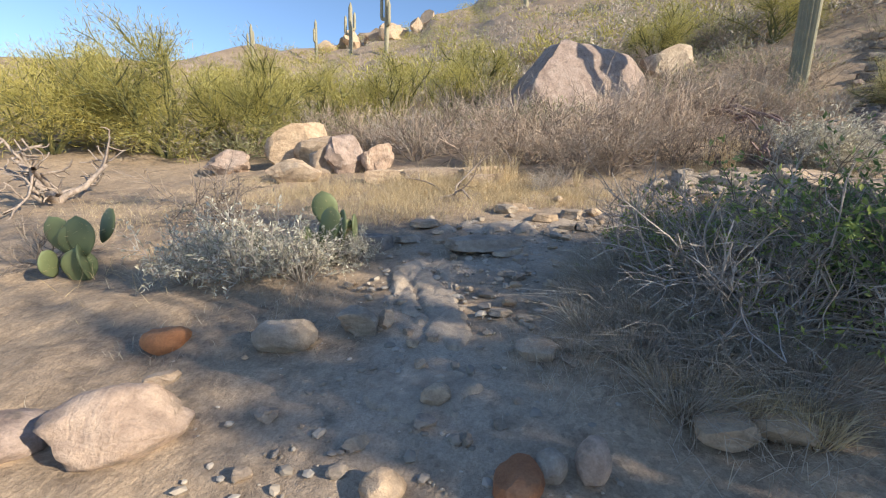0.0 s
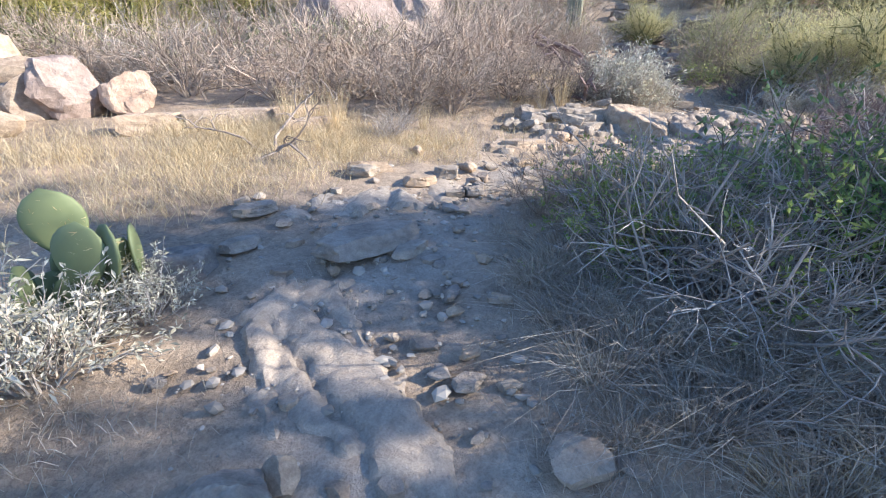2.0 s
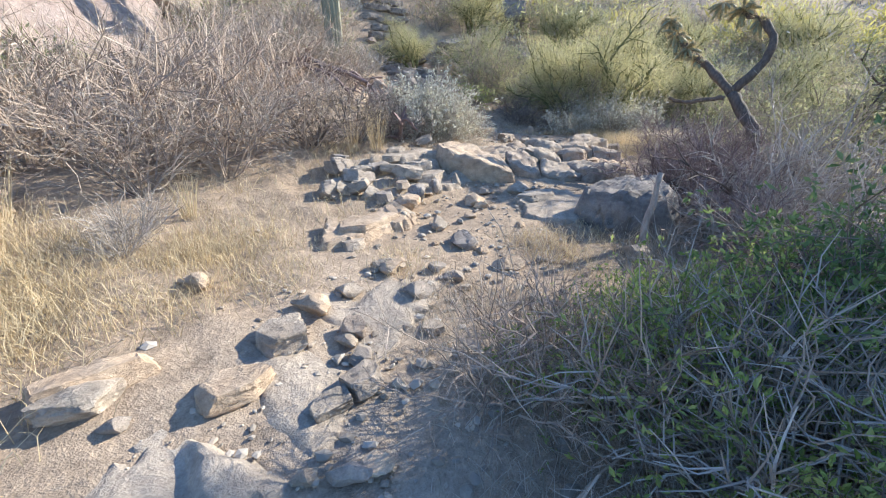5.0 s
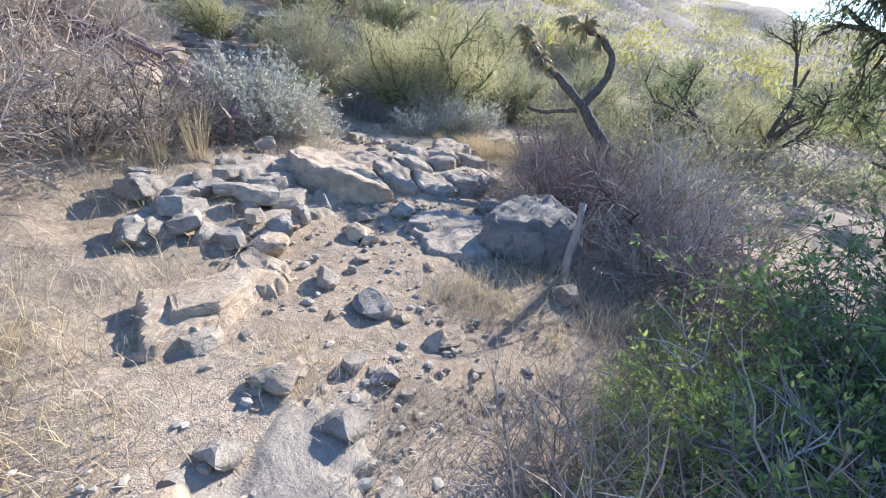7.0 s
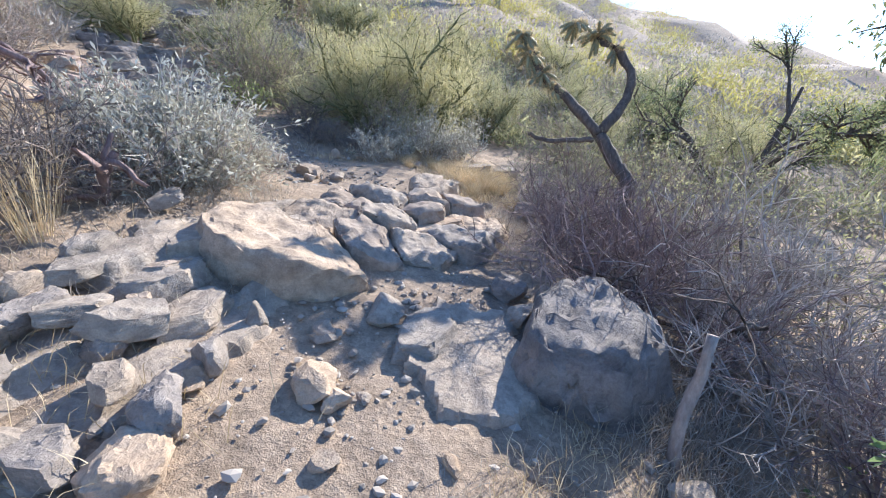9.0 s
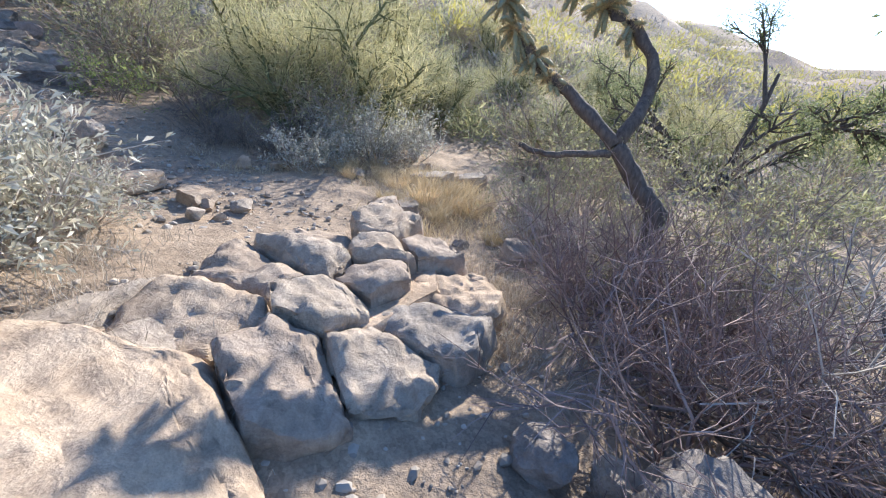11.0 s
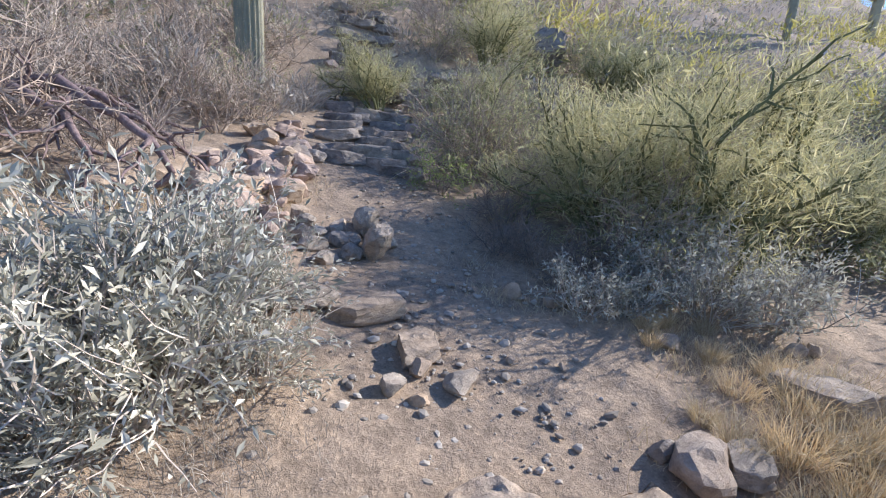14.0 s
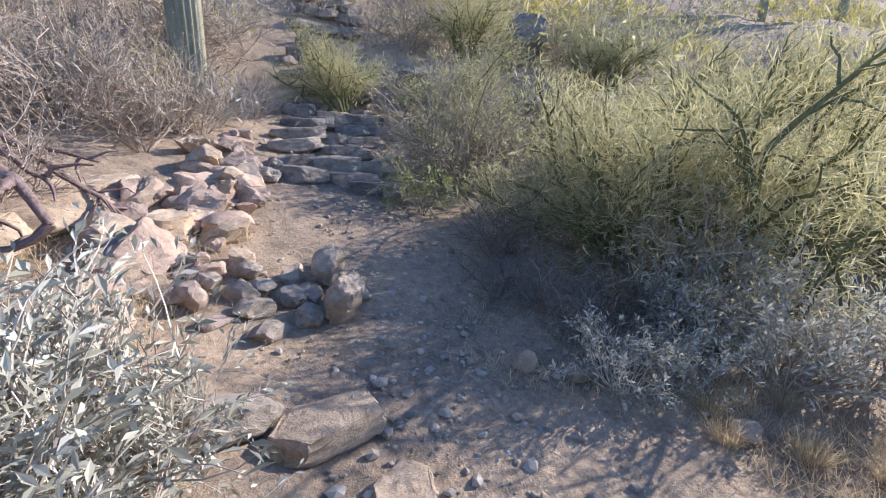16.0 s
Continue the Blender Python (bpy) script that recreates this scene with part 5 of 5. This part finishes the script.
def cholla():
    """Tree cholla: leaning trunk, forked crooked limbs, hanging spiny joints at their ends."""
    root = new("tree_cholla")
    base = np.array([7.66, 3.20, ground_z(7.66, 3.20)])
    fork = np.array([7.91, 3.52, 2.11])
    limbs = [("trunk", [base - (0, 0, 0.1), (7.66, 3.20, 1.62), (7.75, 3.32, 1.77), fork], 0.092, 0.070), ("limb", [fork, (8.2, 3.82, 2.47), (8.38, 4.10, 2.72), (8.40, 4.3, 3.0)], 0.062, 0.05),
             ("limb", [fork, (8.13, 3.17, 2.49), (8.28, 3.11, 2.76), (8.43, 3.24, 3.03), (8.5, 3.5, 3.2)], 0.056, 0.045), ("limb", [(7.83, 3.6, 2.05), (7.88, 3.83, 2.04), (7.99, 4.09, 2.02), (8.03, 4.31, 2.10)], 0.03, 0.022)]
    r = np.random.default_rng(77)
    for nm, pts, r0, r1 in limbs:
        pts = np.array([np.asarray(p, float) for p in pts]) - base
        k = np.linspace(0, len(pts) - 1, 16)
        path = np.stack([np.interp(k, np.arange(len(pts)), pts[:, i]) for i in range(3)], 1) + r.normal(size=(16, 3)) * 0.006
        g = Geo()
        g.tube(path, np.linspace(r0, r1, 16) * r.uniform(0.9, 1.12, 16), 9, True)
        limb = part(nm, g, BARK, root, smooth=True)
        sg = Geo()
        m = 260
        i = r.integers(0, 16, m)
        d = r.normal(size=(m, 3))
        sg.blades(path[i] + d / np.linalg.norm(d, axis=1)[:, None] * 0.035, d, 0.035, 0.0025, r, 0.1)
        part("spine_cover", sg, SPINE, limb, kind="stuff")
    for hub, count, reach in [((8.40, 4.32, 3.0), 22, 0.26), ((8.5, 3.5, 3.22), 22, 0.26), ((8.36, 4.15, 2.78), 12, 0.2), ((8.44, 3.3, 3.05), 10, 0.2), ((8.43, 4.4, 3.2), 16, 0.24), ((8.55, 3.75, 3.35), 14, 0.24), ((8.3, 4.0, 2.6), 8, 0.18)]:
        for _ in range(count):
            d = unit(np.array([r.normal(), r.normal(), r.uniform(-1.6, 0.9)]))
            p0 = np.array(hub) - base + d * 0.03
            s = np.linspace(0, 1, 7)
            L = reach * r.uniform(0.4, 0.85)
            path = p0 + d * (s * L)[:, None] + np.array([0, 0, -0.35 * L]) * (s ** 2)[:, None]
            g = Geo()
            g.tube(path, 0.020 * np.array([0.7, 1.0, 0.92, 1.06, 0.95, 0.95, 0.45]), 7, True)
            joint = part("joint", g, CACTUS, root, smooth=True)
            sg = Geo()
            m = 170
            i = r.integers(0, 7, m)
            dd = r.normal(size=(m, 3))
            dd /= np.linalg.norm(dd, axis=1)[:, None]
            sg.blades(path[i] + dd * 0.02 + r.normal(size=(m, 3)) * 0.010, dd, 0.032, 0.0036, r, 0.1)
            part("spine_cover", sg, SPINE, joint, kind="stuff")
    root.location = base
    return tagged(root, "tree cholla cactus with leaning dark trunk and golden spiny joints", "cactus")


cholla()
plant(lambda: saguaro("saguaro", 51, 7.5, 0.29, 2), "sagA", 11.25, 14.0, 1.0, 40, "tall ribbed saguaro rising behind the shrubs", "cactus")
small_sag = lambda: saguaro("saguaro", 52, 6.0, 0.26, 2, False)
for x, y, s, r in [(-14, 70, 1.3, 0), (-8, 66, 1.5, 100), (-30, 72, 1.0, 30), (-21, 76, 1.0, 60), (9, 50, 1.2, 10), (11, 51, 0.9, 80), (20, 38, 1.0, 200), (32, 30, 1.1, 140), (38, 16, 1.0, 50), (40, 6, 1.0, 250), (44, 2, 1.1, 300)]:
    plant(small_sag, "small_sag", x, y, s, r, "distant green saguaro on the hillside", "cactus", "distant saguaros")


def skeleton(name, seed, mat, height, stems, radius, spread=1.1, lift=0.0, depth=2):
    r = np.random.default_rng(seed)
    g, tips = Geo(), []
    for i in range(stems):
        a = i * 2.4 + r.uniform(-0.5, 0.5)
        grow(g, (0, 0, -0.08), (math.cos(a) * spread, math.sin(a) * spread, 0.8), height * r.uniform(0.6, 1.0), radius, depth, r, tips, (2, 4), 0.35, lift, 1.0, 0.55, 6, 0.5)
    root = new(name)
    part("branch_frame", g, mat, root, smooth=True)
    return root


tagged(skeleton("dead_cactus", 61, DEADWOOD, 1.5, 6, 0.07), "bleached skeleton of a dead branching cactus", "dead plant").matrix_basis = pose(-7.0, 7.9, ground_z(-7.0, 7.9))


def fallen_limb():
    root = new("dead_branch")
    base = np.array([6.9, 12.2, ground_z(6.9, 12.2)])
    r = np.random.default_rng(62)
    tips = []
    for path, r0 in [([(6.9, 12.2, base[2]), (7.2, 12.0, 3.2), (7.55, 11.6, 3.35), (7.78, 10.8, 3.12), (7.95, 10.2, 2.85), (8.06, 9.85, 2.5)], 0.085), ([(7.5, 11.7, 3.3), (7.9, 11.3, 3.25), (8.25, 10.9, 3.0), (8.4, 10.6, 2.75)], 0.06), ([(7.3, 11.95, 3.25), (7.3, 11.2, 3.2), (7.5, 10.6, 2.95), (7.55, 10.2, 2.6)], 0.065)]:
        p = np.array(path) - base
        k = np.linspace(0, len(p) - 1, 14)
        line = np.stack([np.interp(k, np.arange(len(p)), p[:, i]) for i in range(3)], 1) + r.normal(size=(14, 3)) * 0.02
        g = Geo()
        g.tube(line, np.linspace(r0, r0 * 0.35, 14), 7, True)
        for i in range(3, 14, 2):
            grow(g, line[i], unit(line[min(i + 1, 13)] - line[i - 1]) + r.normal(size=3) * 0.7, 0.55, r0 * 0.5, 1, r, tips, (2, 3), 0.3, -0.08, 0.9, 0.55, 5)
        part("limb", g, PURPLE_WOOD, root, smooth=True)
    root.location = base
    return tagged(root, "purplish dry fallen limbs hanging over the slope", "branch")


fallen_limb()
tagged(skeleton("dead_stump", 63, DEADWOOD, 0.7, 3, 0.045, 0.9, -0.05, 1), "bleached crooked dead stump among straw grass", "dead wood").matrix_basis = pose(1.5, 8.75, ground_z(1.5, 8.75), 0, 0, 40)
tagged(skeleton("dead_branch", 64, DEADWOOD, 1.3, 3, 0.02, 1.6, -0.1, 2), "pale fallen branches on dry grass", "branch").matrix_basis = pose(0.3, 7.1, ground_z(0.3, 7.1) + 0.06, 0, 0, 10)
tagged(skeleton("dead_stump", 65, PURPLE_WOOD, 1.0, 3, 0.06, 0.9, 0.0, 1), "dark crooked dead trunk beneath a brittlebush", "dead wood").matrix_basis = pose(5.75, 7.7, ground_z(5.75, 7.7), 0, 0, 100)


tagged(skeleton("dead_branch", 66, BARK, 1.2, 4, 0.022, 1.5, 0.0, 2), "dark bare fallen branch among dry weeds", "branch").matrix_basis = pose(5.75, 3.35, ground_z(5.75, 3.35) + 0.1, 0, 0, 60)


for sx, sy, sz, turn in [(1.95, 2.75, 0.85, 20), (2.15, 2.85, 0.95, 140), (2.05, 2.5, 0.7, 250)]:
    tagged(skeleton("bare_shrub", 67 + turn, BLEACHED, 1.25, 9, 0.013, 0.9, 0.05, 2), "bleached pale-grey bare branches beside the trail", "shrub", "bleached shrubs").matrix_basis = pose(sx, sy, ground_z(sx, sy), 0, 0, turn) @ Matrix.Diagonal((sz, sz, sz, 1))


def weathered_stake():
    g = Geo()
    k = np.linspace(0, 1, 9)
    r = np.random.default_rng(4)
    g.tube(np.stack([0.03 * k, 0.02 * np.sin(5 * k), -0.1 + 0.75 * k], 1) + r.normal(size=(9, 3)) * 0.006, 0.035 * (1 - 0.35 * k) * r.uniform(0.85, 1.15, 9), 8, True)
    return tagged(new("wooden_stake", g.mesh("wooden_stake", DEADWOOD, True)), "upright broken dead stem beside a boulder", "dead wood")


weathered_stake().matrix_basis = pose(4.42, 4.08, ground_z(4.42, 4.08), 4, 3, 0)

# ---- hillside cover ----
rng = np.random.default_rng(9)
for x, y, s, r in [(-9.0, 14.6, 1.9, 0), (-6.6, 15.5, 1.6, 70), (-11.8, 13.5, 1.5, 140), (-4.4, 17.5, 1.4, 200), (-13.5, 18, 1.7, 250), (-2.0, 19, 1.4, 20), (-9, 21, 1.7, 100), (0.8, 20, 1.2, 190), (2.2, 22.5, 1.4, 240), (10, 21, 1.2, 45), (14, 19, 1.2, 130), (-15, 14, 1.5, 30)]:
    plant(palo, "palo", x, y, s, r, "yellow-green feathery palo verde tree", "tree", "palo verdes")
for x, y, s, r in [(16.0, 8.4, 1.3, 0), (18.5, 7.0, 1.4, 70), (15.0, 11.0, 1.1, 140), (17.5, 12.5, 1.3, 210), (20.5, 9.5, 1.5, 280), (14.5, 6.8, 1.1, 350), (16.5, 5.0, 1.2, 60), (13.8, 5.6, 1.0, 100), (14.9, 4.4, 1.1, 190), (13.4, 12.6, 1.0, 15), (21, 5, 1.4, 20), (12.6, 2.2, 0.9, 40), (14.6, 0.4, 1.1, 90), (17.5, 2.0, 1.2, 150), (19, -1.5, 1.3, 200), (16, -3.0, 1.1, 250), (23, 1.0, 1.5, 300), (13.6, -1.8, 1.0, 10)]:
    plant(palo2, "palo2", x, y, s, r, "feathery olive-green palo verde shrub", "tree", "palo verdes")
placed = 0
while placed < 76:
    a, d = rng.uniform(-0.9, 2.4), 9 + 17 * rng.uniform() ** 1.3
    x, y = 4 + d * math.cos(a), 5 + d * math.sin(a)
    if trail_distance(x, y) < 1.7 or math.hypot(x - 5.5, y - 18.6) < 2.6 or (x < -1 and y < 13):
        continue
    kind = placed % 4
    plant((dry, dry2, olive, greyb)[kind], ("dry", "dry2", "olive", "greyb")[kind], x, y, rng.uniform(0.85, 1.4), rng.uniform(0, 360), ("rounded dry brown shrub on the hillside", "tangled dry shrub on the hillside", "olive-green shrub on the hillside", "bare grey shrub on the hillside")[kind], group="hillside shrubs")
    placed += 1


def far_scrub(name, mat, seed, count, near, reach, blades, size, label):
    """Scrub that nobody could count, thinning towards the ridge."""
    r = np.random.default_rng(seed)
    g = Geo()
    a = r.uniform(-1.15, 2.75, count)
    d = near + (reach - near) * r.uniform(0, 1, count) ** 1.3
    x, y = 4 + d * np.cos(a), 5 + d * np.sin(a)
    keep = (trail_distance(x, y) > 1.5) & (np.hypot(x - 5.6, y - 18.4) > 3.0) & ~((x < -1) & (y < 14) & (y > 8))
    x, y = x[keep], y[keep]
    count = len(x)
    z = land(x, y)
    s = size * r.uniform(0.6, 1.5, count)
    for i in range(count):
        k = blades
        u = r.normal(size=(k, 3)) * np.array([1, 1, 0.6])
        u /= np.linalg.norm(u, axis=1)[:, None]
        u[:, 2] = np.abs(u[:, 2])
        c = np.array([x[i], y[i], z[i] + 0.15])
        lobe = r.normal(size=(4, 3)) * np.array([0.35, 0.35, 0.1]) * s[i]
        p = c + lobe[r.integers(0, 4, k)] + u * s[i] * r.uniform(0.15, 0.6, k)[:, None]
        g.leaves(p, u + r.normal(size=(k, 3)) * 0.5 + np.array([0, 0, 0.4]), s[i] * r.uniform(0.10, 0.22, k), s[i] * 0.036, r)
    return tagged(new(name, g.mesh(name, mat)), label, "shrubs", kind="stuff")


far_scrub("hillside_scrub", PALO, 71, 620, 20, 100, 140, 1.9, "yellow-green scrub covering the hillside")
far_scrub("hillside_scrub", TWIG_GREY, 72, 900, 18, 90, 90, 1.5, "grey-brown dry scrub covering the hillside")
far_scrub("hillside_scrub", LEAF_OLIVE, 73, 620, 18, 100, 140, 1.6, "olive-green scrub covering the hillside")


far_scrub("slope_scrub", STRAW_GREY, 74, 450, 9.5, 26, 150, 0.9, "dry grey brush covering the slope")
far_scrub("slope_scrub", LEAF_OLIVE, 75, 420, 10, 28, 160, 1.0, "olive brush covering the slope")


def straw_cover(name, mat, seed, regions, width, label):
    r = np.random.default_rng(seed)
    g = Geo()
    for x, y, rad, count, h in regions:
        clump = r.normal(size=(9, 2)) * rad * 0.75
        at = clump[r.integers(0, 9, count)] + r.normal(size=(count, 2)) * rad * 0.30
        px, py = x + at[:, 0], y + at[:, 1]
        p = np.stack([px, py, land(px, py) - 0.02], 1)
        d = np.stack([r.normal(size=count) * 0.45, r.normal(size=count) * 0.45, np.ones(count)], 1)
        g.blades(p, d, h * r.uniform(0.4, 1.2, count), width, r, 0.6)
    return tagged(new(name, g.mesh(name, mat)), label, "grass", kind="stuff")


straw_cover("dry_grass", STRAW, 81, [(0.0, 7.2, 0.9, 5000, 0.28), (-0.9, 6.9, 0.9, 4000, 0.28), (0.9, 7.2, 0.7, 3000, 0.22), (1.6, 6.8, 0.6, 2500, 0.2), (2.4, 7.0, 0.6, 2200, 0.2), (0.6, 8.4, 0.9, 3000, 0.35), (-1.8, 8.0, 1.2, 3000, 0.3),
                                     (9.4, 4.8, 0.7, 1600, 0.24), (8.7, 4.75, 0.4, 700, 0.18), (10.2, 5.7, 0.5, 1100, 0.16), (9.9, 5.3, 0.6, 1000, 0.2), (8.0, 5.0, 0.4, 900, 0.15), (8.8, 10.2, 0.6, 1200, 0.2), (3.9, 4.6, 0.4, 900, 0.2), (7.6, 9.7, 0.8, 1800, 0.3),
                                     (10.2, 6.9, 0.5, 900, 0.15), (4.3, 6.9, 0.5, 300, 0.16), (2.0, 6.3, 0.4, 250, 0.12), (-3.5, 7.5, 1.6, 3000, 0.25), (3.6, 7.6, 1.0, 1200, 0.25)], 0.004, "short dry straw-coloured grass beside the trail")
straw_cover("weathered_grass", STRAW_GREY, 82, [(1.6, 2.5, 0.6, 4500, 0.22), (1.75, 3.4, 0.4, 2200, 0.18), (2.2, 2.2, 0.6, 3500, 0.25), (4.0, 4.0, 0.6, 3000, 0.2), (4.9, 3.6, 0.7, 2500, 0.25), (6.6, 4.2, 0.5, 2500, 0.2), (7.4, 4.1, 0.6, 2500, 0.2), (-1.7, 3.4, 0.7, 1800, 0.12),
                                                (6.6, 7.1, 0.4, 800, 0.16), (7.2, 7.3, 0.3, 500, 0.13), (2.6, 4.4, 0.5, 2500, 0.15), (2.2, 4.1, 0.5, 2500, 0.15), (5.6, 7.3, 0.8, 1500, 0.25), (11.0, 7.4, 0.7, 1500, 0.2)], 0.0035, "grey weathered grass and litter beside the trail")


def pebble_cover(name, mat, seed, count, spread, sizes, label):
    r = np.random.default_rng(seed)
    g = Geo()
    phi = (1 + 5 ** 0.5) / 2
    ico = np.array([(-1, phi, 0), (1, phi, 0), (-1, -phi, 0), (1, -phi, 0), (0, -1, phi), (0, 1, phi), (0, -1, -phi), (0, 1, -phi), (phi, 0, -1), (phi, 0, 1), (-phi, 0, -1), (-phi, 0, 1)]) / 1.9
    tri = [(0, 11, 5), (0, 5, 1), (0, 1, 7), (0, 7, 10), (0, 10, 11), (1, 5, 9), (5, 11, 4), (11, 10, 2), (10, 7, 6), (7, 1, 8), (3, 9, 4), (3, 4, 2), (3, 2, 6), (3, 6, 8), (3, 8, 9), (4, 9, 5), (2, 4, 11), (6, 2, 10), (8, 6, 7), (9, 8, 1)]
    for _ in range(count):
        i = r.integers(1, len(TRAIL) - 1)
        s = r.uniform()
        x = TRAIL[i][0] + (TRAIL[i + 1][0] - TRAIL[i][0]) * s + r.normal() * spread
        y = TRAIL[i][1] + (TRAIL[i + 1][1] - TRAIL[i][1]) * s + r.normal() * spread
        w = sizes[0] + (sizes[1] - sizes[0]) * r.uniform() ** 3
        v = ico * (1 + r.normal(size=(12, 1)) * 0.16) * w * 0.5 * np.array([r.uniform(0.8, 1.4), r.uniform(0.7, 1.1), r.uniform(0.4, 0.8)])
        a = r.uniform(0, 6.283)
        c, q = math.cos(a), math.sin(a)
        v = np.stack([v[:, 0] * c - v[:, 1] * q, v[:, 0] * q + v[:, 1] * c, v[:, 2]], 1)
        g.add(v + np.array([x, y, ground_z(x, y) + w * 0.12]), tri)
    return tagged(new(name, g.mesh(name, mat)), label, "pebbles", kind="stuff")


pebble_cover("pebbles", PEBBLE, 91, 2600, 0.6, (0.015, 0.085), "grey gravel and pebbles strewn on the trail")
pebble_cover("pebbles", PEBBLE, 92, 2400, 0.75, (0.014, 0.055), "tan gravel and pebbles strewn on the trail")
